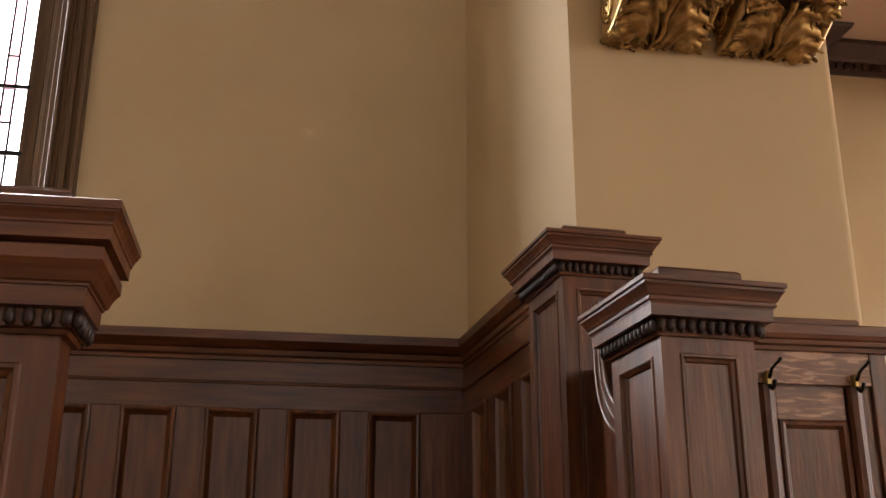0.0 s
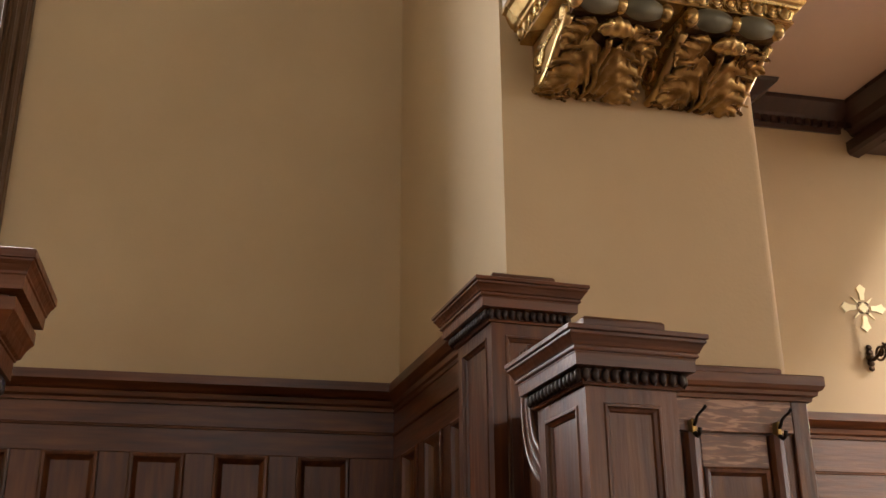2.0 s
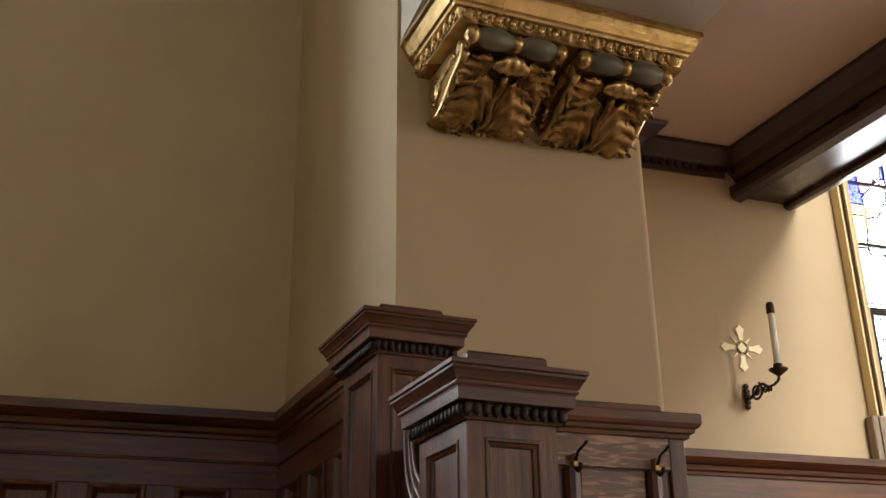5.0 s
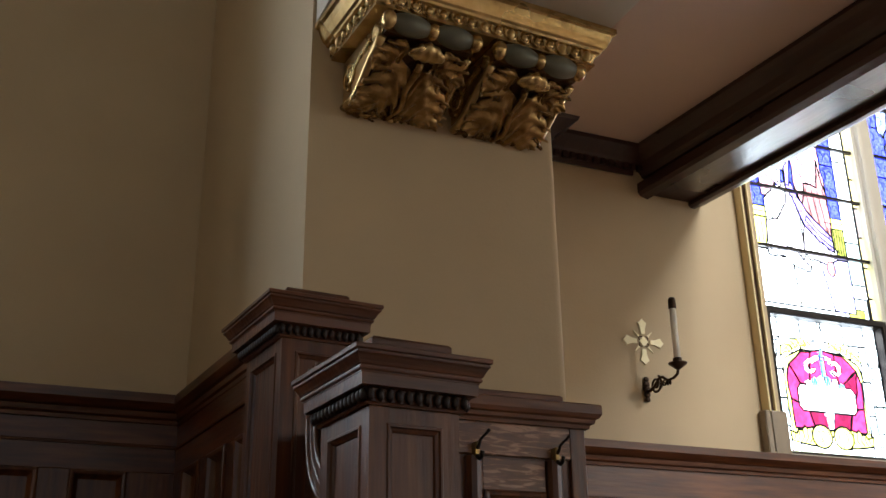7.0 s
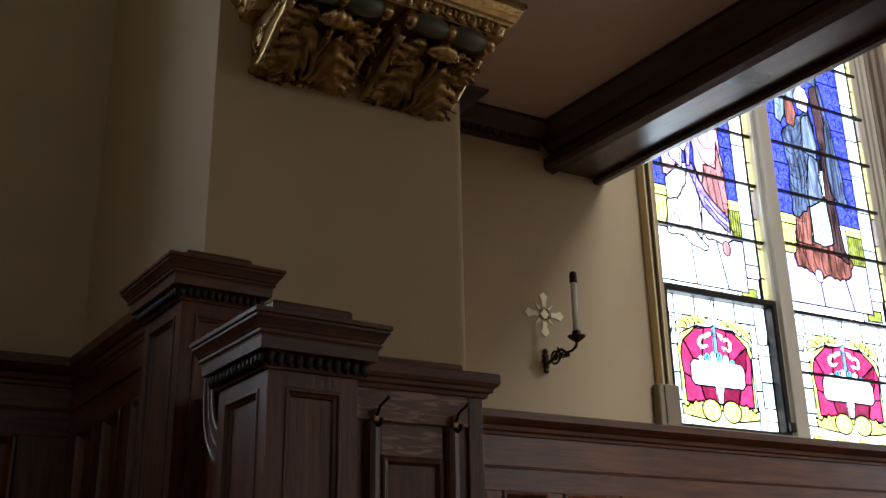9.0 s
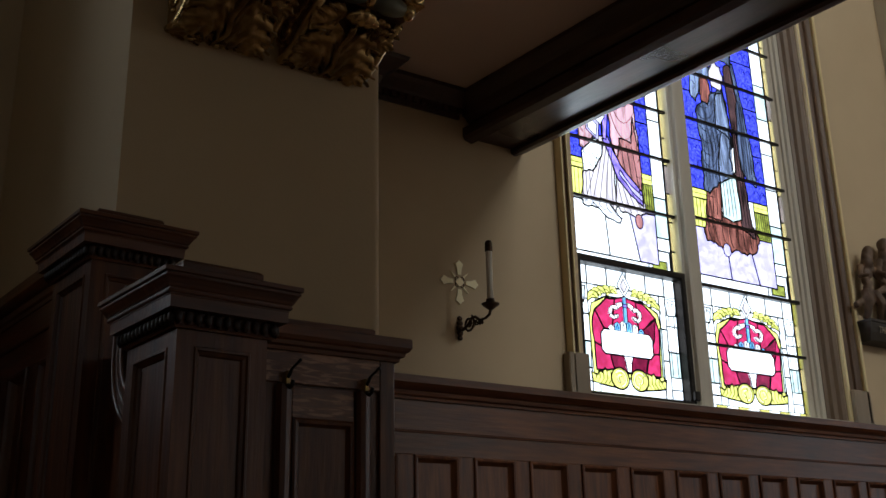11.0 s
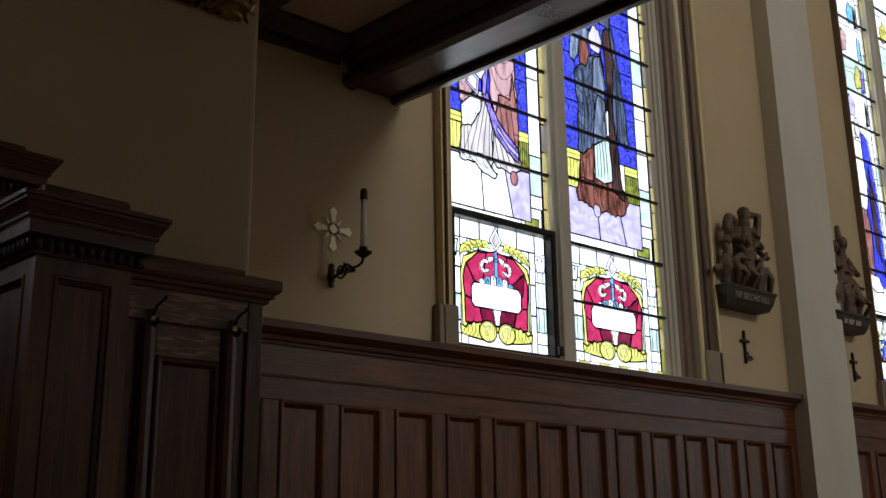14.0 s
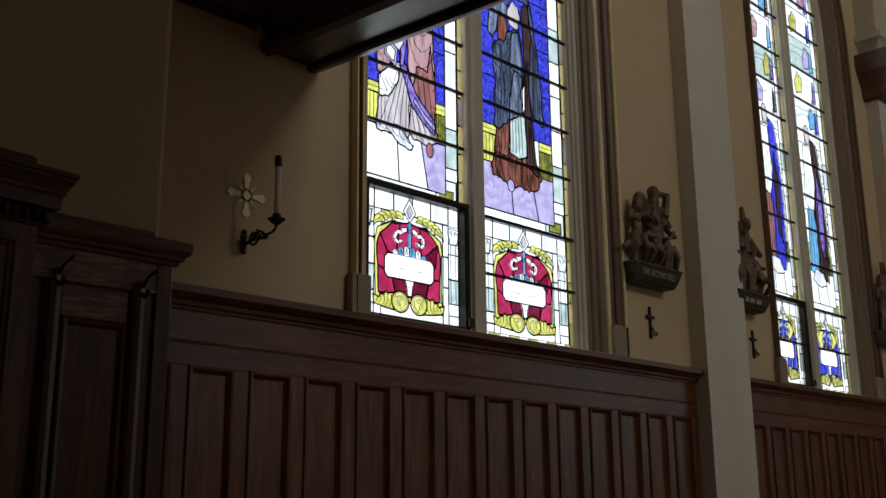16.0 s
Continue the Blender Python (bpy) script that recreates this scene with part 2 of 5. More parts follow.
def run_y(profile, y0, y1, bm=None):
    """A moulding along y: its profile is a loop of (x, z)."""
    bm = bm or bmesh.new()
    return loft(bm, [[(x, y, z) for x, z in profile] for y in (y0, y1)])


def stack(x0, x1, y0, y1, profile, bm=None):
    """Mitred mouldings round a rectangle: profile of (overhang, z), from below."""
    bm = bm or bmesh.new()
    return loft(bm, [[(x0 - o, y0 - o, z), (x1 + o, y0 - o, z), (x1 + o, y1 + o, z), (x0 - o, y1 + o, z)] for o, z in profile])


def sunk(x0, x1, z0, z1, steps, bm=None):
    """A sunk panel facing -y: steps of (inset, out), the last is the field."""
    bm = bm or bmesh.new()
    rings = [[(x0 + i, -o, z0 + i), (x1 - i, -o, z0 + i), (x1 - i, -o, z1 - i), (x0 + i, -o, z1 - i)] for i, o in steps]
    loft(bm, rings, caps=False)
    bm.faces.new([bm.verts.new(p) for p in rings[-1]])
    bmesh.ops.remove_doubles(bm, verts=bm.verts[:], dist=1e-5)
    return bm


def tube(points, radius, sides=8, bm=None):
    bm = bm or bmesh.new()
    pts = [Vector(p) for p in points]
    rad = radius if isinstance(radius, (list, tuple)) else [radius] * len(pts)
    rings = []
    side = None
    for i, p in enumerate(pts):
        d = (pts[min(i + 1, len(pts) - 1)] - pts[max(i - 1, 0)]).normalized()
        if side is None:
            side = d.cross(Vector((0, 0, 1)))
            if side.length < 1e-3:
                side = d.cross(Vector((1, 0, 0)))
        side = (side - d * side.dot(d)).normalized()
        up = d.cross(side)
        rings.append([p + rad[i] * (math.cos(a) * side + math.sin(a) * up) for a in [2 * math.pi * k / sides for k in range(sides)]])
    return loft(bm, rings)


def turned(profile, sides=16, bm=None, center=(0, 0)):
    """A turned body about z: profile of (radius, z)."""
    bm = bm or bmesh.new()
    return loft(bm, [[(center[0] + r * math.cos(2 * math.pi * k / sides), center[1] + r * math.sin(2 * math.pi * k / sides), z) for k in range(sides)] for r, z in profile])


def ball(bm, c, r, sub=2, stretch=(1, 1, 1)):
    m = Matrix.Translation(c) @ Matrix.Diagonal((*stretch, 1))
    bmesh.ops.create_icosphere(bm, subdivisions=sub, radius=r, matrix=m)
    return bm


# ---------------------------------------------------------------- structure
rx0, rx1, ry0, rz1 = ROOM
tagged(part("floor", box(rx0 - 0.3, rx1 + 0.3, ry0 - 0.3, W + 0.6, -0.2, 0), floor_mat), "dark stone church floor", "floor", kind="structure")
tagged(part("ceiling", box(rx0 - 0.3, rx1 + 0.3, ry0 - 0.3, W + 0.6, rz1, rz1 + 0.2), plaster_pale), "pale plaster nave ceiling", "ceiling", kind="structure")
tagged(part("wall_west", box(rx0 - 0.3, rx0, ry0 - 0.3, W + 0.6, 0, rz1), plaster), "beige plaster end wall", "wall", kind="structure")
# end wall out of view, its opening made for the added end lamp
east = bmesh.new()
for y0, y1, z0, z1 in ((ry0 - 0.3, -6.2, 0, rz1), (-1.8, W + 0.6, 0, rz1), (-6.2, -1.8, 0, 1.6), (-6.2, -1.8, 5.0, rz1)):
    add_box(east, rx1, rx1 + 0.3, y0, y1, z0, z1)
tagged(part("wall_east", east, plaster), "beige plaster end wall with an opening made for an added lamp", "wall", kind="structure")

# windows of the side wall: glass from x0 to x1, outer trim from t0 to t1
WINDOWS = [(-2.69, -1.0, -2.84, -0.74), (3.36, 5.11, 3.19, 5.45), (7.58, 9.02, 7.44, 9.24)]
SPRING, APEX = 5.45, 6.9


def arch_points(x0, x1, spring, apex, n=12):
    """Half-points of a pointed arch from the left spring over the apex to the right."""
    xm, half, rise = (x0 + x1) / 2, (x1 - x0) / 2, apex - spring
    pts = []
    for i in range(n + 1):
        s = i / n
        pts.append((x0 + half * (1 - math.cos(s * math.pi / 2)) ** 1.15, spring + rise * math.sin(s * math.pi / 2)))
    return pts + [(2 * xm - x, z) for x, z in reversed(pts[:-1])]


def arched_wall(name, edges, y_face, thick, top, mat, sill, spring, apex, label, high=()):
    """A wall with arched openings, as one mesh of columns between them."""
    bm = bmesh.new()
    x = rx0
    yb = y_face + thick
    ya = y_face
    if thick < 0:
        ya, yb = yb, ya
    for x0, x1 in edges:
        for h0, h1, hz0, hz1 in high:
            if x < h1 and x0 > h0:
                add_box(bm, max(x, h0), min(x0, h1), ya, yb, 0, hz0)
                if x < h0:
                    add_box(bm, x, h0, ya, yb, 0, top)
                if x0 > h1:
                    add_box(bm, h1, x0, ya, yb, 0, top)
                break
        else:
            add_box(bm, x, x0, ya, yb, 0, top)
        add_box(bm, x0, x1, ya, yb, 0, sill)
        pts = arch_points(x0, x1, spring, apex)
        for (a, za), (b, zb) in zip(pts, pts[1:]):
            if b - a > 1e-4:
                ceil = top
                for h0, h1, hz0, hz1 in high:
                    if h0 < (a + b) / 2 < h1:
                        ceil = hz0
                loft(bm, [[(a, y, za), (b, y, zb), (b, y, ceil), (a, y, ceil)] for y in (ya, yb)])
        x = x1
    add_box(bm, x, rx1, ya, yb, 0, top)
    return tagged(part(name, bm, mat), label, "wall", kind="structure")


arched_wall("wall_north", [(g0 - 0.04, g1 + (0.17 if g0 > 0 else 0.125)) for g0, g1, _, _ in WINDOWS], W, 0.15, rz1, plaster, SILL - 0.03, SPRING, APEX,
            "beige painted plaster side wall with tall windows")
# out of view; its openings are made to let the assumed lamps shine in
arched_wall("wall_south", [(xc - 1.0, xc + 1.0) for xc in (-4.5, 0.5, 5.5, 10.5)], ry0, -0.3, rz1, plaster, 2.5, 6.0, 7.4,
            "beige painted plaster wall across the nave with openings for assumed windows", [(4.3, 7.9, 7.7, 9.1)])

# great pier and the plaster beam that it carries
tagged(part("pier", loft(bmesh.new(), [[(PX0, F, z)] + [(PX1 + 0.008 - 0.026 * (1 - math.sin(a)), F + 0.018 * (1 - math.cos(a)), z) for a in [math.pi / 12 * k for k in range(7)]] + [(PX1 + 0.02, W - 0.002, z), (PX0 - 0.09, W - 0.002, z)] for z in (0, rz1)]), plaster),
       "beige painted plaster pier projecting from the side wall", "pier", kind="structure")
# unseen upper part runs to the ceiling, keeping high light off the left wall
tagged(part("plaster_beam", box(PX0 + 0.01, PX1 + 0.045, ry0 + 0.01, F + 0.02, 3.165, rz1 - 0.01), plaster_pale), "grey plaster beam resting on the gilded corbel, its unseen upper part blocking light", "beam", kind="structure")
far_x = 2.85 + math.tan(radians(SKEW)) * (W - ry0)
tagged(part("soffit", loft(bmesh.new(), [[(PX1 + 0.003, ry0 + 0.01, z), (far_x, ry0 + 0.01, z), (2.85, W - 0.003, z), (PX1 + 0.003, W - 0.003, z)] for z in (SOFFIT, SOFFIT + 0.2)]), plaster_pink), "pinkish plaster ceiling under the gallery", "ceiling", kind="structure")

# wooden beam at the edge of the gallery
beam = thing("wooden_beam", Matrix.Translation((2.8, W + 0.016, 0)) @ Matrix.Rotation(radians(SKEW), 4, "Z") @ Matrix.Translation((-2.8, -W, 0)), "dark polished wooden ceiling beam ending at the side wall", "beam", kind="structure")
part("beam_body", box(2.70, 2.985, ry0 + 0.01, W - 0.004, 3.425, 4.3, 0.006), oak_dark, beam)
part("beam_moulding", run_y([(2.70, 3.40), (2.66, 3.41), (2.648, 3.425), (2.648, 3.47), (2.70, 3.5)], ry0 + 0.02, W - 0.005), oak_dark, beam)
part("edge_moulding", run_y([(2.93, 3.424), (2.93, 3.405), (2.945, 3.395), (2.965, 3.395), (2.975, 3.405), (2.998, 3.41), (2.998, 3.45), (2.986, 3.46)], ry0 + 0.02, W - 0.005), oak_dark, beam)
part("crown", run_y([(2.699, 3.50), (2.68, 3.505), (2.67, 3.52), (2.66, 3.53), (2.645, 3.56), (2.605, 3.585), (2.587, 3.60), (2.585, SOFFIT - 0.002), (2.699, SOFFIT - 0.002)], ry0 + 0.02, W - 0.006), oak_dark, beam)
crown = thing("crown_moulding", pose(0, W, 0), "dark wooden crown moulding with small dentils under the ceiling", "moulding", kind="structure")
part("crown_profile", run([(0.002, 3.505), (0.02, 3.50), (0.025, 3.52), (0.03, 3.54), (0.05, 3.56), (0.09, 3.585), (0.11, 3.60), (0.115, SOFFIT - 0.003), (0.002, SOFFIT - 0.003)], PX1 + 0.02, 2.62), oak_dark, crown)
bm = bmesh.new()
for i in range(26):
    x = PX1 + 0.14 + i * 0.04
    add_box(bm, x, x + 0.024, -0.045, -0.022, 3.52, 3.548)
part("dentils", bm, oak_dark, crown)
tagged(part("wall_strip", box(PX1 + 0.025, 2.10, W - 0.12, W - 0.002, 0, SOFFIT - 0.001), plaster), "beige plaster strip behind the pier", "wall", kind="structure")
crown = thing("crown_moulding", Matrix(), "dark wooden crown moulding breaking forward over a wall strip", "moulding", kind="structure")
part("crown_profile", stack(PX1 + 0.16, 2.10, W - 0.12, W + 0.02, [(0.002, 3.508), (0.018, 3.503), (0.03, 3.54), (0.05, 3.56), (0.09, 3.585), (0.11, 3.60), (0.117, SOFFIT - 0.004), (0.0, SOFFIT - 0.004)]), oak_dark, crown)

# flat pilaster between the two windows, and one further on
for x0, x1 in ((6.24, 6.80), (9.75, 10.25)):
    tagged(part("pilaster", stack(x0, x1, W - 0.125, W - 0.002, [(0, 0), (0, rz1 - 0.01)]), plaster_pale), "pale painted plaster pilaster on the side wall", "pilaster", kind="structure")

# ---------------------------------------------------------------- wainscot
CAP = [(0.0, -0.09), (0.016, -0.09), (0.018, -0.078), (0.03, -0.072), (0.034, -0.055), (0.05, -0.05), (0.058, -0.044), (0.07, -0.036), (0.078, -0.03), (0.08, 0.0), (0.0, 0.0)]
STEPS = [(0.0, 0.0), (0.0, 0.008), (0.006, 0.011), (0.014, 0.009), (0.018, 0.0), (0.026, -0.012), (0.03, -0.016)]


def wainscot(m, length, cap_z, frieze_z, panel_z, panels, label, cap_ends=(0, 0), deep=1.0):
    """Panelling in the plane y = 0 facing -y, from x = 0 to length."""
    w = thing("wainscot", m, label, "wainscot", kind="structure")
    part("backing", box(0, length, -0.004, 0.03, 0, cap_z - 0.02), oak_v, w)
    part("cap", run([(0.02 + o * deep, cap_z + z) for o, z in CAP], -cap_ends[0], length + cap_ends[1]), oak_h, w)
    part("frieze", box(0, length, -0.024, -0.0045, frieze_z + 0.004, cap_z - 0.08, 0.002), oak_h, w)
    part("bead", run([(0.02, frieze_z - 0.006), (0.03, frieze_z - 0.004), (0.031, frieze_z + 0.002), (0.02, frieze_z + 0.003)], 0, length), oak_h, w)
    part("rail", box(0, length, -0.024, -0.0045, panel_z, frieze_z - 0.004, 0.002), oak_h, w)
    part("rail", box(0, length, -0.024, -0.0045, 0.95, 1.06, 0.002), oak_h, w)
    part("skirting", box(0, length, -0.035, -0.0045, 0, 0.2, 0.004), oak_h, w)
    x = 0.0
    for a, b in list(panels) + [(length, length)]:
        if a - x > 0.01:
            part("stile", box(x, a, -0.0235, -0.0045, 1.06, panel_z, 0.002), oak_v, w)
            part("stile", box(x, a, -0.0235, -0.0045, 0.2, 0.95, 0.002), oak_v, w)
        x = b
    for a, b in panels:
        for z0, z1 in ((1.06, panel_z), (0.2, 0.95)):
            bm = sunk(a, b, z0, z1, [(i, 0.023 + o) for i, o in STEPS])
            part("panel", bm, oak_v, w)
    return w


wainscot(pose(-5.0, W, 0), PX0 - 0.07 + 5.0, 2.275, 2.108, 2.02, [(5.0 - 0.536 + 0.279 * i, 5.0 - 0.536 + 0.182 + 0.279 * i) for i in range(-9, 4)],
         "dark reddish oak wainscot with narrow sunk panels below the plaster wall", (0, 0.05))
wainscot(pose(PX1 + 0.03, W, 0), 6.235 - PX1 - 0.03, 2.237, 2.017, 1.922, [(2.345 - PX1 - 0.03 + 0.2995 * i, 2.345 - PX1 - 0.03 + 0.22 + 0.2995 * i) for i in range(-2, 13)],
         "dark reddish oak wainscot with narrow sunk panels below the stained window")
wainscot(pose(6.805, W, 0), 2.94, 2.237, 2.017, 1.922, [(0.14 + 0.297 * i, 0.36 + 0.297 * i) for i in range(9)],
         "dark reddish oak wainscot with narrow sunk panels beyond the pilaster")
# on the left face of the pier, turned to face -x
turn = math.degrees(math.atan2(0.09, W - F))
wainscot(pose(PX0 - 0.09, W, 0, 0, 0, -90 + turn), W - F - 0.1, 2.272, 2.105, 2.017, [(0.16 + 0.279 * i, 0.342 + 0.279 * i) for i in range(3)],
         "dark oak wainscot with sunk panels on the side of the pier", deep=0.5)

# ---------------------------------------------------------------- posts


bead_mesh = None


def bead_row(parent, p0, p1, n, r, mat):
    """A row of carved beads between two points, all on one mesh."""
    global bead_mesh
    if bead_mesh is None:
        bm = ball(bmesh.new(), (0, 0, 0), 1.0, 1, (0.70, 0.70, 1.25))
        bead_mesh = bpy.data.meshes.new("bead")
        bm.to_mesh(bead_mesh)
        bm.free()
        bead_mesh.materials.append(mat)
        for p in bead_mesh.polygons:
            p.use_smooth = True
    a, b = Vector(p0), Vector(p1)
    for i in range(n):
        ob = new("bead", bead_mesh)
        ob.parent = parent
        ob.location = a + (b - a) * ((i + 0.5) / n)
        ob.scale = (r, r, r)


def post(name, x0, x1, y0, y1, top, over, label, tall=1.0, tier=False, turn=0.0):
    """A square panelled post from the floor with a moulded cap, beaded or, as a tier, stepped. x0..y1: the shaft."""
    p = thing(name, pose(x0, y0, 0, 0, 0, turn) @ Matrix.Translation(((x1 - x0) / 2, (y1 - y0) / 2, 0)), label, "post")
    hx, hy = (x1 - x0) / 2, (y1 - y0) / 2
    h = 0.092 * tall
    o = over
    zt = top
    core = 0.011
    part("shaft", stack(-hx, hx, -hy, hy, [(-core, 0), (-core, zt - h)]), oak_v, p)
    part("collar", stack(-hx, hx, -hy, hy, [(0.001, zt - h - 0.004), (0.007, zt - h - 0.004), (0.009, zt - h), (0.007, zt - h + 0.004), (0.001, zt - h + 0.004)]), oak_h, p)
    if tier:
        steps = [(0.02, 1.0), (0.20, 0.98), (0.22, 0.84), (0.42, 0.83), (0.43, 0.67), (0.47, 0.665), (0.47, 0.645), (0.53, 0.63), (0.60, 0.55), (0.69, 0.49), (0.72, 0.475), (0.72, 0.37), (0.55, 0.36), (0.55, 0.335), (0.83, 0.32), (0.84, 0.21), (0.87, 0.20), (0.87, 0.18), (0.92, 0.13), (0.97, 0.10), (0.97, 0.085), (1.0, 0.08), (1.0, 0.01), (0.96, 0.0)]
    else:
        steps = [(0.02, 1.0), (0.20, 0.98), (0.22, 0.74), (0.56, 0.72), (0.58, 0.50), (0.60, 0.485), (0.60, 0.465), (0.66, 0.455), (0.69, 0.43), (0.69, 0.40), (0.66, 0.385), (0.66, 0.365), (0.72, 0.35), (0.76, 0.30), (0.86, 0.21), (0.93, 0.17), (0.93, 0.135), (0.90, 0.125), (0.90, 0.11), (0.99, 0.10), (1.0, 0.09), (1.0, 0.015), (0.97, 0.0)]
    part("cap", stack(-hx, hx, -hy, hy, [(o * q, zt - h * v) for q, v in steps]), oak_h, p)
    part("top_block", stack(-hx, hx, -hy, hy, [(-0.008, zt - 0.001), (-0.008, zt + 0.028), (-0.012, zt + 0.033)]), oak_h, p)
    r = 0.0095 if tier else min(h * 0.125, 0.0118)
    zb = zt - h * (0.91 if tier else 0.86)
    yb, xb = hy + o * 0.29, hx + o * 0.29
    nx, ny = max(3, round(2 * xb / 0.0178)), max(3, round(2 * yb / 0.0178))
    for sy in (-1, 1):
        bead_row(p, (-xb, sy * yb, zb), (xb, sy * yb, zb), nx, r, bead_wood)
    for sx in (-1, 1):
        bead_row(p, (sx * xb, -yb, zb), (sx * xb, yb, zb), ny, r, bead_wood)
    ins = 0.033
    st = [(0.0, 0.0), (ins, 0.0), (ins + 0.002, 0.003), (ins + 0.006, 0.003), (ins + 0.008, -0.002), (ins + 0.013, -0.005), (ins + 0.015, -0.0095)]
    for rot, half, depth in ((0, hx, hy), (180, hx, hy), (90, hy, hx), (-90, hy, hx)):
        if half < 0.06:
            bm = box(-half + 0.0005, half - 0.0005, -depth, -depth + 0.0105, 0.18, zt - h)
            bmesh.ops.transform(bm, matrix=Matrix.Rotation(radians(rot), 4, "Z"), verts=bm.verts[:])
            part("edge_strip", bm, oak_v, p)
            continue
        rings = [[(-half + i, -depth - q, 0.18 + i * 2), (half - i, -depth - q, 0.18 + i * 2), (half - i, -depth - q, zt - h + 0.001 - i), (-half + i, -depth - q, zt - h + 0.001 - i)] for i, q in st]
        bm = bmesh.new()
        loft(bm, rings, caps=False)
        bm.faces.new([bm.verts.new(c) for c in rings[-1]])
        bmesh.ops.remove_doubles(bm, verts=bm.verts[:], dist=1e-5)
        bmesh.ops.transform(bm, matrix=Matrix.Rotation(radians(rot), 4, "Z"), verts=bm.verts[:])
        part("panel", bm, oak_v, p)
    part("plinth", stack(-hx, hx, -hy, hy, [(0.001, 0.0), (0.02, 0.0), (0.02, 0.16), (0.008, 0.18), (0.001, 0.18)]), oak_h, p)
    return p


post("panelled_post", 0.632, 0.81, 2.265, 2.515, 2.213, 0.055, "tall dark oak panelled post with a beaded cap beside the pier", turn=5.0)
post("panelled_post", 0.632, 0.808, 1.660, 1.875, 1.922, 0.047, "dark oak panelled post with a beaded cap, the lower of the two", turn=5.0)
post("panelled_screen", -1.30, -0.220, 1.058, 1.114, 1.775, 0.054, "dark oak panelled screen end with a heavy stepped cap", 1.35, True)

# ---------------------------------------------------------------- stained glass windows


def sweep(path, profile, scale, bm=None):
    """A moulding along a path in the xz plane. profile: loop of (outward, y); scale(i) widens it along the path."""
    bm = bm or bmesh.new()
    rings = []
    n = len(path)
    for i, (x, z) in enumerate(path):
        a, b = path[max(i - 1, 0)], path[min(i + 1, n - 1)]
        d = Vector((b[0] - a[0], b[1] - a[1])).normalized()
        nx, nz = -d[1], d[0]
        s = scale(i / (n - 1))
        rings.append([(x + nx * o * s, y, z + nz * o * s) for o, y in profile])
    return loft(bm, rings)


def wavy(points, n=3, amount=0.01, seed=0):
    """A polygon with its sides softened into slight waves."""
    rnd = random.Random(seed)
    out = []
    for (x0, y0), (x1, y1) in zip(points, points[1:] + points[:1]):
        ln = math.hypot(x1 - x0, y1 - y0) + 1e-9
        for k in range(n):
            s = k / n
            w = amount * rnd.uniform(-1, 1) if k else 0
            out.append((x0 + (x1 - x0) * s - (y1 - y0) / ln * w, y0 + (y1 - y0) * s + (x1 - x0) / ln * w))
    return out


def rect(a, b, c, d):
    return [(a, c), (b, c), (b, d), (a, d)]


def oval(cx, cy, rx, ry, n=12):
    return [(cx + rx * math.cos(2 * math.pi * k / n), cy + ry * math.sin(2 * math.pi * k / n)) for k in range(n)]


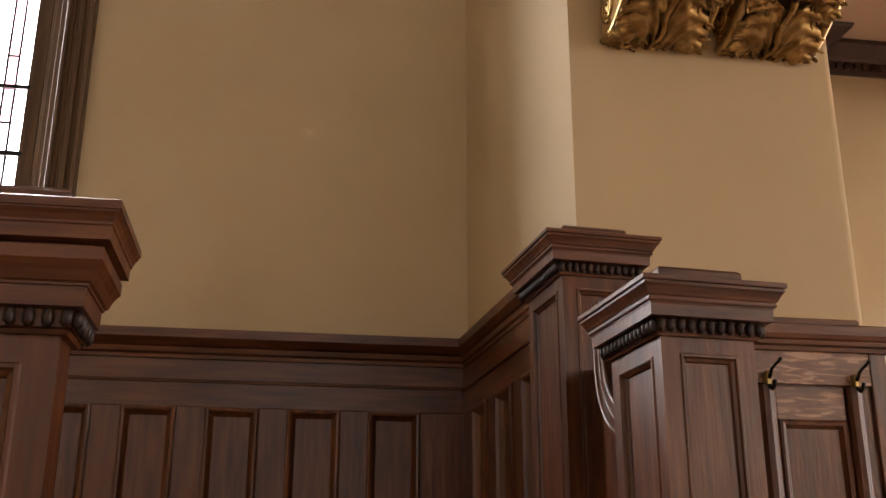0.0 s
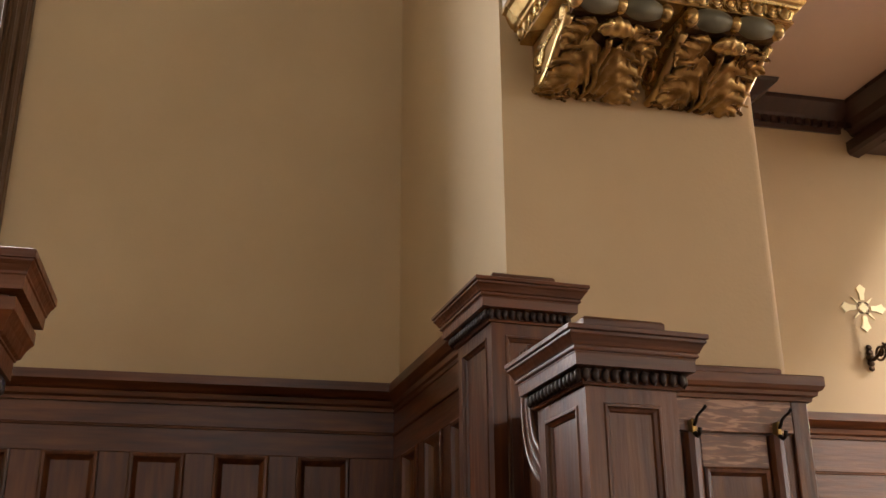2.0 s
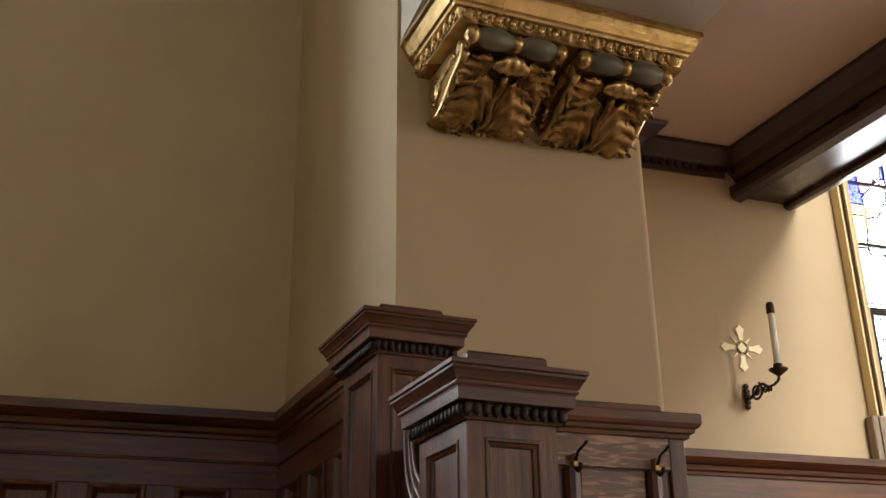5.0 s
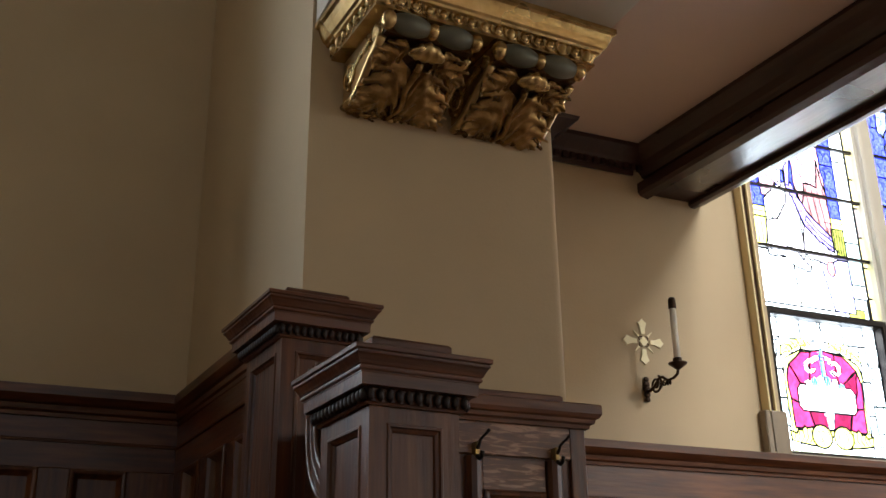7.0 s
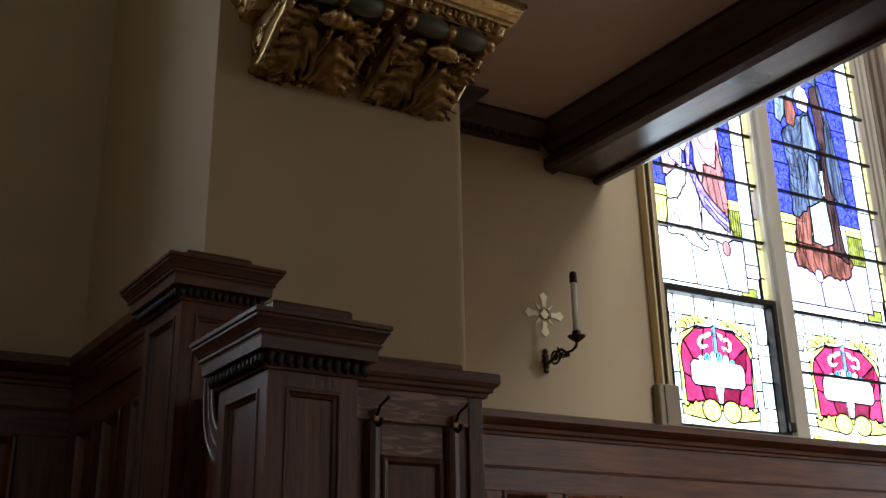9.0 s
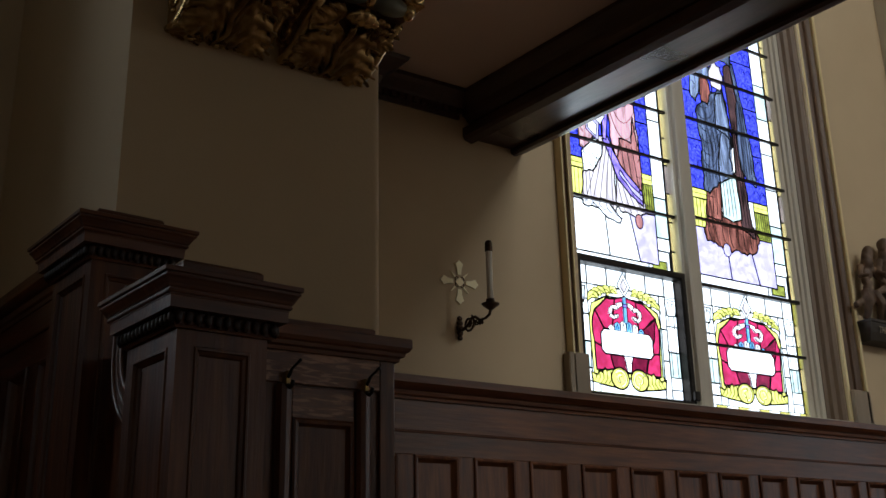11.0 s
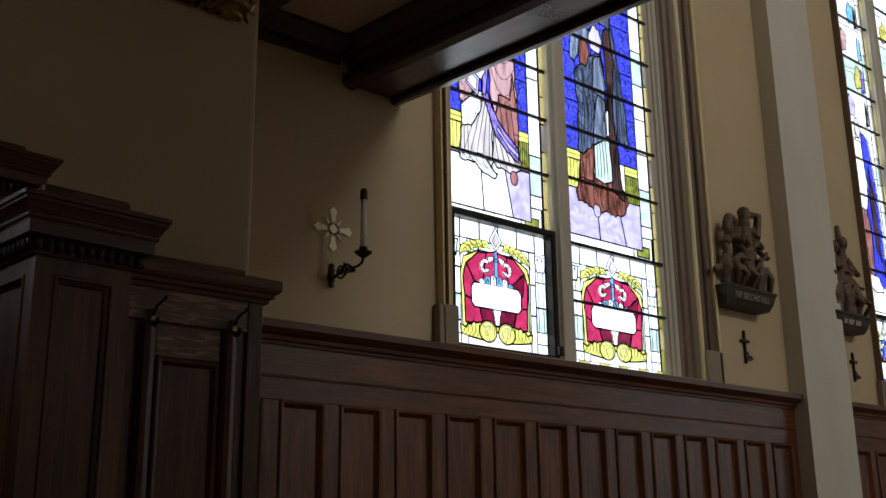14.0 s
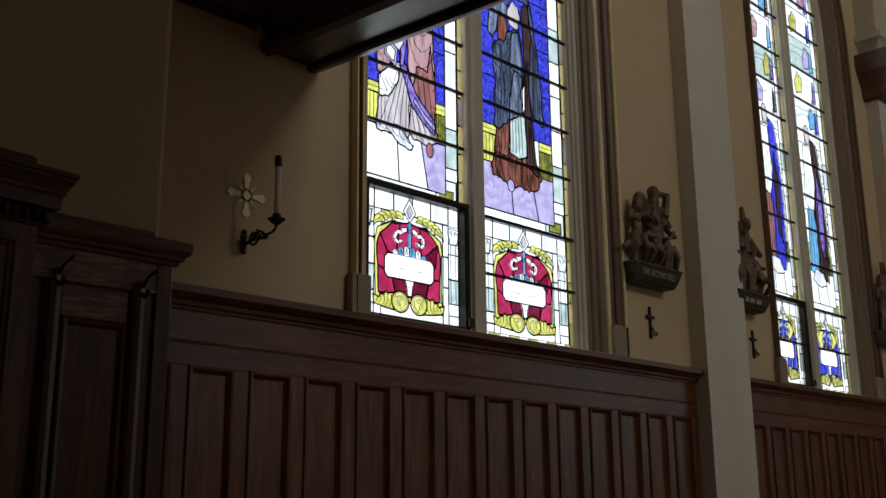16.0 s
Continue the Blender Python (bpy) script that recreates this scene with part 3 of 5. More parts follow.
def cartouche(pieces, lines, field, accent, fan):
    """The lower field of a light, 0.8 wide and 0.7 high: a coloured niche with a white tablet."""
    P = pieces.append
    for k in range(5):
        P(("white", rect(0.16 * k, 0.16 + 0.16 * k, 0.0, 0.045)))
    for k in range(10):
        P(("gold" if k % 2 else "white", rect(0.08 * k, 0.08 + 0.08 * k, 0.03, 0.05)))
    for a, b in ((0.0, 0.12), (0.675, 0.755)):
        for c, d, col in ((0.05, 0.10, "milk"), (0.10, 0.165, "white"), (0.165, 0.30, "mint"), (0.30, 0.44, "white"), (0.44, 0.52, "milk"), (0.52, 0.60, "milk"), (0.60, 0.70, "white")):
            P((col, rect(a, b, c, d)))
        # small capital
        m = (a + b) / 2
        P(("milk", wavy([(m - 0.03, 0.50), (m + 0.03, 0.50), (m + 0.045, 0.585), (m - 0.045, 0.585)], 3, 0.006, 3)))
        lines.append([(m - 0.03, 0.56), (m - 0.015, 0.575), (m - 0.012, 0.55)])
        lines.append([(m + 0.03, 0.56), (m + 0.015, 0.575), (m + 0.012, 0.55)])
        lines.append([(m - 0.02, 0.17), (m - 0.02, 0.5)])
        lines.append([(m + 0.02, 0.17), (m + 0.02, 0.5)])
    for k in range(5):
        P(("straw" if k % 2 else "yellow", rect(0.762, 0.80, 0.05 + 0.13 * k, 0.18 + 0.13 * k)))
    P(("white", rect(0.12, 0.675, 0.05, 0.70)))
    for k in range(4):
        P((("white", "milk")[k % 2], rect(0.12 + 0.139 * k, 0.259 + 0.139 * k, 0.60, 0.70)))
    for c, d in ((0.05, 0.25), (0.25, 0.42), (0.42, 0.60)):
        P(("white", rect(0.12, 0.17, c, d)))
        P(("white", rect(0.63, 0.675, c, d)))
    C = 0.377
    P(("yellow", [(C - 0.245, 0.13), (C + 0.245, 0.13), (C + 0.255, 0.42), (C + 0.235, 0.50), (C + 0.13, 0.55), (C - 0.13, 0.55), (C - 0.235, 0.50), (C - 0.255, 0.42)]))
    P(("mint", [(C + 0.238, 0.16), (C + 0.252, 0.16), (C + 0.258, 0.42), (C + 0.244, 0.42)]))
    # the niche: a few large pieces, lighter on one side, with a darker fold
    dark = "crimson" if field == "red" else field
    niche = [(field, [(-0.225, 0.16), (-0.10, 0.16), (-0.13, 0.27), (-0.228, 0.30)]), (dark, [(-0.10, 0.16), (0.0, 0.16), (0.0, 0.28), (-0.13, 0.27)]),
             (dark, [(0.0, 0.16), (0.12, 0.16), (0.15, 0.27), (0.0, 0.28)]), (field, [(0.12, 0.16), (0.225, 0.16), (0.228, 0.28), (0.15, 0.27)]),
             (field, [(-0.228, 0.30), (-0.13, 0.27), (-0.16, 0.38), (-0.215, 0.47), (-0.238, 0.40)]), (accent, [(-0.215, 0.47), (-0.16, 0.38), (-0.10, 0.37), (-0.07, 0.545), (-0.13, 0.54)]),
             (field, [(-0.10, 0.37), (0.0, 0.37), (0.0, 0.56), (-0.07, 0.545)]), (field, [(0.0, 0.37), (0.09, 0.37), (0.08, 0.545), (0.0, 0.56)]),
             (accent, [(0.09, 0.37), (0.15, 0.42), (0.215, 0.47), (0.13, 0.54), (0.08, 0.545)]), (dark, [(0.09, 0.37), (0.15, 0.27), (0.20, 0.36), (0.215, 0.47), (0.15, 0.42)]),
             (field, [(0.15, 0.27), (0.228, 0.28), (0.238, 0.40), (0.215, 0.47), (0.20, 0.36)])]
    for k, (col, pts) in enumerate(niche):
        P((col, wavy([(C + x, z) for x, z in pts], 2, 0.004, k)))
    for s in (-1, 1):
        # ragged leaf over the shoulder, in tufts
        for q in range(5):
            cx, cz = C + s * (0.075 + 0.145 * math.sin(radians(18 * q))), 0.535 + 0.045 * math.cos(radians(22 * q))
            P(("yellow", wavy([(cx - s * 0.032, cz - 0.010), (cx - s * 0.012, cz + 0.030), (cx + s * 0.020, cz + 0.032), (cx + s * 0.045, cz + 0.006), (cx + s * 0.048, cz - 0.034), (cx + s * 0.018, cz - 0.010)], 2, 0.006, 11 * q + s)))
            lines.append([(cx - s * 0.02, cz - 0.004), (cx + s * 0.006, cz + 0.012), (cx + s * 0.034, cz - 0.008)])
        # rolled leaf at the foot: a spiral with a pale band and a toothed tail
        c = (C + s * 0.068, 0.128)
        P(("yellow", [(C + s * 0.12, 0.172), (C + s * 0.155, 0.162), (C + s * 0.17, 0.172), (C + s * 0.19, 0.150), (C + s * 0.21, 0.156), (C + s * 0.222, 0.134), (C + s * 0.262, 0.146), (C + s * 0.255, 0.098), (C + s * 0.19, 0.088), (C + s * 0.09, 0.078)]))
        P(("yellow", oval(c[0], c[1], 0.062, 0.056, 16)))
        ring = lambda r0, r1, a0, a1, n=9: [(c[0] + s * r0 * math.cos(a0 + (a1 - a0) * k / n), c[1] + r0 * math.sin(a0 + (a1 - a0) * k / n)) for k in range(n + 1)] + [(c[0] + s * r1 * math.cos(a1 - (a1 - a0) * k / n), c[1] + r1 * math.sin(a1 - (a1 - a0) * k / n)) for k in range(n + 1)]
        P(("straw", ring(0.046, 0.034, 0.6, 4.6)))
        P(("straw", ring(0.024, 0.012, -1.5, 2.2, 6)))
        for q in range(5):
            lines.append([(C + s * (0.135 + 0.024 * q), 0.165 - 0.006 * q), (C + s * (0.128 + 0.026 * q), 0.118), (C + s * (0.15 + 0.026 * q), 0.094)])
        # pale hook beside the stem
        h = (C + s * 0.078, 0.468)
        hook = lambda r, a: (h[0] + s * r * math.cos(a), h[1] + r * math.sin(a))
        n = 12
        outer = [hook(0.044 - 0.012 * k / n, 2.3 - 5.2 * k / n) for k in range(n + 1)]
        inner = [hook(0.021 - 0.006 * k / n, 2.3 - 5.2 * k / n) for k in range(n + 1)]
        for k in range(0, n, 3):
            P(("white", outer[k:k + 4] + inner[k:k + 4][::-1]))
        P(("white", [(C + s * 0.020, 0.532), (C + s * 0.062, 0.520), (C + s * 0.052, 0.490), (C + s * 0.036, 0.505), (C + s * 0.020, 0.508)]))
        P(("white", oval(h[0] - s * 0.008, h[1] - 0.018, 0.011, 0.011, 8)))
    for k in range(6):
        a = -0.126 + 0.042 * k  # scalloped fan over the tablet
        z1 = 0.432 - 2.6 * (a + 0.021) ** 2
        P((fan if k % 2 else "white" if fan == "sky" else "mint", [(C + a, 0.376), (C + a + 0.042, 0.376), (C + a + 0.040, z1 - 0.012), (C + a + 0.021, z1), (C + a + 0.002, z1 - 0.012)]))
        lines.append([(C + a + 0.012, 0.385), (C + a + 0.021, z1 - 0.01), (C + a + 0.030, 0.385)])
    P(("sky", rect(C - 0.013, C + 0.013, 0.42, 0.505)))
    P(("violet", rect(C - 0.015, C + 0.015, 0.505, 0.522)))
    P(("sky", rect(C - 0.012, C + 0.012, 0.522, 0.562)))
    P(("white", [(C, 0.56), (C + 0.046, 0.618), (C, 0.692), (C - 0.046, 0.618)]))
    P(("cream", [(C, 0.582), (C + 0.026, 0.618), (C, 0.660), (C - 0.026, 0.618)]))
    P(("white", [(C - 0.014, 0.165), (C + 0.014, 0.165), (C + 0.022, 0.215), (C + 0.034, 0.250), (C - 0.034, 0.250), (C - 0.022, 0.215)]))
    lines.append([(C - 0.022, 0.213), (C + 0.022, 0.213)])
    P(("white", [(C - 0.16, 0.247), (C + 0.16, 0.247), (C + 0.182, 0.270), (C + 0.182, 0.350), (C + 0.16, 0.376), (C - 0.16, 0.376), (C - 0.182, 0.350), (C - 0.182, 0.270)]))
    # unreadable inscription as faint bars
    for a, b in ((-0.09, -0.03), (0.05, 0.09)):
        lines.append([(C + a, 0.305), (C + b, 0.305)])


def side_borders(pieces, top):
    v, k = 0.70, 0
    while v < top:
        pieces.append((("white", "mint", "white", "milk")[k % 4], rect(0.66, 0.755, v, v + 0.235)))
        pieces.append(("white", rect(0.0, 0.03, v, v + 0.235)))
        v, k = v + 0.235, k + 1
    v, k = 0.70, 0
    while v < top:
        pieces.append((("straw", "cream")[k % 4 == 3], rect(0.762, 0.80, v, v + 0.17)))
        v, k = v + 0.17, k + 1


def ground(pieces, lines, floor_a, floor_b, back):
    """Steps, floor, railing and damask behind a draped figure."""
    pieces.append(("white", rect(0.03, 0.66, 0.70, 0.775)))
    pieces.append(("milk", rect(0.58, 0.745, 0.71, 0.86)))
    pieces.append(("green", rect(0.61, 0.72, 0.735, 0.80)))
    pieces.append((floor_a, [(0.03, 0.775), (0.30, 0.775), (0.28, 1.06), (0.03, 1.06)]))
    pieces.append((floor_a, [(0.30, 0.775), (0.52, 0.775), (0.46, 1.06), (0.28, 1.06)]))
    pieces.append((floor_b, [(0.52, 0.775), (0.66, 0.775), (0.66, 1.06), (0.46, 1.06)]))
    for a, b in ((0.03, 0.22), (0.54, 0.66)):
        pieces.append(("yellow" if a < 0.1 else "green", rect(a, b, 1.06, 1.235)))
        pieces.append(("yellow", rect(a, b, 1.235, 1.295)))
        n = 7
        for i in range(1, n):
            x = a + (b - a) * i / n
            lines.append([(x, 1.07), (x, 1.235)])
        lines.append([(a, 1.265), (b, 1.265)])
    v, k = 1.295, 0
    while v < 2.62:
        pieces.append((back, rect(0.03, 0.30, v, v + 0.31)))
        pieces.append((back, rect(0.30, 0.66, v, v + 0.31)))
        # damask scrolls
        for x in (0.07, 0.14, 0.58, 0.63):
            for q in range(3):
                c = (x, v + 0.05 + 0.1 * q)
                lines.append([(c[0] + 0.022 * math.cos(w) * (1 if q % 2 else -1), c[1] + 0.03 * math.sin(w)) for w in (0.2, 1.1, 2.0, 2.9, 3.8, 4.6)])
        v += 0.31


def canopy(pieces, lines, base, top, colors):
    """The tabernacle work over a figure's niche."""
    v, k = base, 0
    while v < top:
        h = 0.31
        pieces.append((colors[k % len(colors)], rect(0.03, 0.36, v, v + h)))
        pieces.append((colors[(k + 1) % len(colors)], rect(0.36, 0.66, v, v + h)))
        pieces.append((colors[(k + 2) % len(colors)], wavy([(0.14, v + 0.03), (0.24, v + 0.05), (0.22, v + 0.2), (0.15, v + 0.26), (0.1, v + 0.14)], 3, 0.015, k)))
        pieces.append((colors[(k + 3) % len(colors)], wavy([(0.45, v + 0.05), (0.55, v + 0.02), (0.6, v + 0.16), (0.52, v + 0.28), (0.42, v + 0.18)], 3, 0.015, k + 30)))
        v, k = v + h, k + 1


def fold(lines, a, b, c, n=7):
    """A painted fold: a smooth curve from a by b to c."""
    lines.append([tuple((1 - q) ** 2 * a[i] + 2 * q * (1 - q) * b[i] + q * q * c[i] for i in (0, 1)) for q in [k / n for k in range(n + 1)]])


def light_one():
    """A light with a draped figure in white and pink."""
    pieces, lines = [], []
    cartouche(pieces, lines, "red", "red", "sky")
    side_borders(pieces, 4.4)
    ground(pieces, lines, "white", "lilac", "blue")
    canopy(pieces, lines, 2.62, 4.4, ["white", "sky", "white", "lilac", "milk"])
    P = pieces.append
    P(("cream", wavy([(0.155, 1.24), (0.118, 1.065), (0.16, 1.03), (0.245, 1.035), (0.37, 1.0), (0.375, 1.15), (0.37, 1.36), (0.33, 1.48), (0.26, 1.44), (0.20, 1.32)], 4, 0.008, 1)))
    P(("drape", wavy([(0.116, 1.072), (0.14, 1.03), (0.24, 1.03), (0.30, 0.985), (0.39, 0.97), (0.408, 1.0), (0.36, 1.035), (0.29, 1.088), (0.19, 1.068)], 4, 0.006, 2)))
    P(("cream", wavy([(0.39, 1.26), (0.372, 1.10), (0.40, 1.04), (0.47, 1.035), (0.52, 1.02), (0.605, 1.075), (0.58, 1.14), (0.49, 1.18)], 4, 0.007, 12)))
    P(("pink", wavy([(0.40, 1.32), (0.50, 1.22), (0.576, 1.2), (0.578, 1.45), (0.562, 1.70), (0.55, 2.0), (0.50, 2.2), (0.40, 2.2), (0.365, 1.78), (0.36, 1.47)], 4, 0.007, 3)))
    P(("rose", wavy([(0.40, 1.34), (0.576, 1.18), (0.578, 1.44), (0.545, 1.62), (0.52, 1.46), (0.43, 1.47)], 4, 0.008, 4)))
    P(("violet", wavy([(0.30, 1.44), (0.345, 1.46), (0.375, 1.385), (0.425, 1.31), (0.578, 1.18), (0.578, 1.098), (0.49, 1.145), (0.40, 1.22), (0.355, 1.33)], 3, 0.004, 5)))
    P(("lilac", wavy([(0.41, 1.255), (0.50, 1.17), (0.578, 1.125), (0.578, 1.155), (0.50, 1.20), (0.42, 1.28)], 2, 0.003, 15)))
    P(("violet", wavy([(0.305, 1.44), (0.33, 1.44), (0.355, 1.62), (0.335, 1.78), (0.31, 1.62)], 3, 0.004, 6)))
    P(("rose", oval(0.535, 1.004, 0.028, 0.042)))
    P(("pink", wavy([(0.135, 1.36), (0.20, 1.36), (0.25, 1.5), (0.24, 1.75), (0.18, 1.88), (0.14, 1.62)], 3, 0.008, 7)))
    P(("white", wavy([(0.15, 1.225), (0.215, 1.235), (0.288, 1.335), (0.292, 1.42), (0.24, 1.43), (0.145, 1.34)], 3, 0.006, 8)))
    P(("drape", wavy([(0.235, 1.56), (0.30, 1.52), (0.335, 1.60), (0.36, 1.8), (0.30, 2.05), (0.20, 1.95), (0.19, 1.72)], 3, 0.008, 10)))
    P(("lilac", [(0.185, 1.475), (0.272, 1.42), (0.285, 1.53), (0.20, 1.57)]))
    P(("white", [(0.20, 1.485), (0.258, 1.447), (0.268, 1.515), (0.21, 1.55)]))
    P(("cream", oval(0.36, 2.3, 0.075, 0.11)))
    for k in range(5):
        x = 0.29 + 0.019 * k
        fold(lines, (x, 1.42 - 0.01 * k), (x - 0.07 + 0.013 * k, 1.22), (0.15 + 0.05 * k, 1.05))
    for k in range(5):
        fold(lines, (0.15 + 0.05 * k, 1.07 - 0.008 * k), (0.19 + 0.045 * k, 1.03 - 0.006 * k), (0.215 + 0.04 * k, 1.055 - 0.012 * k))
    for k in range(4):
        fold(lines, (0.395 + 0.034 * k, 1.22 - 0.02 * k), (0.41 + 0.045 * k, 1.10), (0.44 + 0.045 * k, 1.035 + 0.008 * k))
    for k in range(5):
        fold(lines, (0.375, 1.62 + 0.09 * k), (0.45, 1.36 + 0.10 * k), (0.562, 1.56 + 0.10 * k))
    for k in range(3):
        fold(lines, (0.44 + 0.04 * k, 1.44), (0.45 + 0.045 * k, 1.34), (0.46 + 0.045 * k, 1.28 - 0.04 * k))
    for k in range(3):
        fold(lines, (0.16 + 0.03 * k, 1.34), (0.19 + 0.03 * k, 1.30), (0.21 + 0.03 * k, 1.26 + 0.03 * k))
    return pieces, lines, [1.067, 1.40, 1.70, 2.0, 2.3, 2.6, 2.9, 3.3, 3.9]


def light_two():
    """A light with a draped figure in slate blue and brown."""
    pieces, lines = [], []
    cartouche(pieces, lines, "red", "red", "sky")
    side_borders(pieces, 4.4)
    ground(pieces, lines, "lilac", "lilac", "blue")
    canopy(pieces, lines, 2.62, 4.4, ["white", "milk", "sky", "white", "yellow"])
    P = pieces.append
    P(("russet", wavy([(0.15, 1.12), (0.122, 1.05), (0.135, 0.985), (0.20, 0.985), (0.28, 0.938), (0.36, 0.965), (0.44, 0.945), (0.53, 0.985), (0.56, 1.06), (0.51, 1.14), (0.30, 1.18), (0.18, 1.18)], 4, 0.008, 1)))
    P(("brown", wavy([(0.43, 1.10), (0.53, 1.06), (0.505, 1.22), (0.49, 1.46), (0.47, 1.62), (0.505, 1.95), (0.47, 2.2), (0.415, 2.15), (0.43, 1.76), (0.41, 1.46)], 4, 0.006, 2)))
    P(("slate", wavy([(0.475, 1.49), (0.53, 1.42), (0.588, 1.40), (0.58, 1.62), (0.54, 1.95), (0.50, 2.2), (0.47, 2.2), (0.50, 1.95), (0.465, 1.66)], 4, 0.006, 3)))
    P(("russet", wavy([(0.15, 1.14), (0.27, 1.13), (0.285, 1.37), (0.24, 1.34), (0.17, 1.29)], 3, 0.007, 4)))
    P(("slate", wavy([(0.155, 1.29), (0.20, 1.28), (0.245, 1.33), (0.29, 1.37), (0.41, 1.45), (0.415, 1.78), (0.385, 2.0), (0.25, 1.93), (0.148, 1.80), (0.172, 1.6), (0.155, 1.42)], 4, 0.008, 5)))
    P(("mint", wavy([(0.284, 1.155), (0.36, 1.135), (0.43, 1.165), (0.42, 1.44), (0.29, 1.37)], 3, 0.004, 6)))
    P(("haze", wavy([(0.29, 1.365), (0.41, 1.45), (0.385, 1.55), (0.405, 1.66), (0.35, 1.72), (0.30, 1.55)], 3, 0.008, 7)))
    P(("haze", wavy([(0.30, 1.72), (0.40, 1.68), (0.415, 1.80), (0.385, 1.98), (0.32, 1.94)], 3, 0.008, 17)))
    P(("white", [(0.404, 1.455), (0.422, 1.46), (0.428, 1.64), (0.407, 1.60)]))
    P(("russet", wavy([(0.20, 1.88), (0.25, 1.86), (0.285, 1.95), (0.26, 2.07), (0.20, 2.03)], 3, 0.006, 8)))
    P(("haze", wavy([(0.118, 1.89), (0.155, 1.86), (0.195, 1.95), (0.22, 2.06), (0.30, 2.03), (0.37, 2.0), (0.33, 2.13), (0.20, 2.13), (0.13, 2.03)], 3, 0.007, 10)))
    P(("cream", wavy([(0.30, 2.0), (0.37, 1.985), (0.40, 2.05), (0.385, 2.15), (0.33, 2.17), (0.29, 2.10)], 3, 0.009, 9)))
    P(("slate", wavy([(0.33, 2.22), (0.48, 2.18), (0.51, 2.38), (0.43, 2.5), (0.34, 2.46)], 3, 0.008, 14)))
    P(("cream", oval(0.40, 2.34, 0.055, 0.08)))
    P(("lilac", oval(0.285, 0.952, 0.03, 0.04)))
    for k in range(6):
        fold(lines, (0.165, 1.50 + 0.07 * k), (0.24, 1.38 + 0.08 * k), (0.30 + 0.02 * (k % 3), 1.56 + 0.08 * k))
    for k in range(5):
        fold(lines, (0.18 + 0.025 * k, 1.33 + 0.02 * k), (0.20 + 0.03 * k, 1.5), (0.185 + 0.03 * k, 1.66 + 0.03 * (k % 2)))
    for k in range(4):
        fold(lines, (0.31 + 0.028 * k, 1.17), (0.315 + 0.026 * k, 1.28), (0.312 + 0.024 * k, 1.38 + 0.012 * k))
    for k in range(4):
        fold(lines, (0.50 + 0.02 * k, 1.48), (0.50 + 0.025 * k, 1.75), (0.495 + 0.012 * k, 2.0))
    for k in range(3):
        fold(lines, (0.44 + 0.022 * k, 1.13), (0.43 + 0.022 * k, 1.4), (0.435 + 0.012 * k, 1.8))
    for k in range(7):
        fold(lines, (0.155 + 0.055 * k, 1.10), (0.15 + 0.055 * k, 1.02), (0.19 + 0.05 * k, 0.985 - 0.012 * (k % 2)))
    for k in range(3):
        fold(lines, (0.18 + 0.03 * k, 1.16), (0.185 + 0.03 * k, 1.24), (0.19 + 0.03 * k, 1.32))
    return pieces, lines, [0.375, 1.10, 1.415, 1.72, 2.03, 2.33, 2.63, 2.93, 3.3, 3.6, 3.9]


def far_light(seed, robe, trim, bars):
    """A light of the further window: a pale canopy over a figure in the given colours."""
    pieces, lines = [], []
    cartouche(pieces, lines, "blue", "yellow", "red")
    side_borders(pieces, 4.4)
    ground(pieces, lines, "white", "white", "white")
    rnd = random.Random(seed)
    P = pieces.append
    for k in range(7):
        v = 2.35 + 0.3 * k
        P((("white", "milk", "white", "mint")[(k + seed) % 4], rect(0.03, 0.66, v, v + 0.3)))
        c = 0.22 + 0.24 * ((k + seed) % 2)
        P((("sky", "yellow", "lilac", "gold", "pink")[(k + seed) % 5], wavy([(c, v + 0.04), (c + 0.12, v + 0.07), (c + 0.15, v + 0.20), (c + 0.06, v + 0.26), (c - 0.02, v + 0.15)], 3, 0.012, seed + k)))
        P(((trim, "violet", "sky")[k % 3], wavy([(0.58, v + 0.02), (0.65, v + 0.04), (0.65, v + 0.2), (0.60, v + 0.24)], 3, 0.008, seed + 9 + k)))
        fold(lines, (0.06, v + 0.06), (0.2 + 0.2 * rnd.random(), v + 0.2), (0.5, v + 0.08 + 0.1 * rnd.random()))
        fold(lines, (0.1, v + 0.22), (0.3, v + 0.1 + 0.1 * rnd.random()), (0.6, v + 0.25))
    P((robe[0], wavy([(0.36, 1.02), (0.56, 0.98), (0.62, 1.25), (0.62, 1.8), (0.55, 2.25), (0.42, 2.3), (0.37, 1.8)], 4, 0.01, seed)))
    P((robe[1], wavy([(0.18, 1.05), (0.36, 1.0), (0.39, 1.45), (0.33, 1.75), (0.22, 1.6)], 4, 0.01, seed + 1)))
    P((robe[2], wavy([(0.20, 1.65), (0.36, 1.6), (0.44, 1.85), (0.40, 2.2), (0.24, 2.2)], 4, 0.01, seed + 2)))
    P((robe[3], wavy([(0.46, 1.3), (0.54, 1.2), (0.56, 1.75), (0.49, 2.0), (0.45, 1.7)], 4, 0.008, seed + 3)))
    P(("cream", oval(0.36, 2.32, 0.06, 0.09)))
    P(("drape", wavy([(0.20, 0.98), (0.34, 0.93), (0.50, 0.95), (0.44, 1.06), (0.28, 1.08)], 3, 0.008, seed + 4)))
    for k in range(6):
        fold(lines, (0.22 + 0.06 * k, 1.08), (0.24 + 0.055 * k, 1.5), (0.26 + 0.05 * k, 1.9 + 0.05 * (k % 3)))
    return pieces, lines, bars


FAR_BARS = [0.375, 1.10, 1.415, 1.72, 2.03, 2.33, 2.63, 2.93, 3.3, 3.6, 3.9]


def light_three():
    return far_light(2, ("blue", "rose", "white", "brown"), "brown", FAR_BARS)


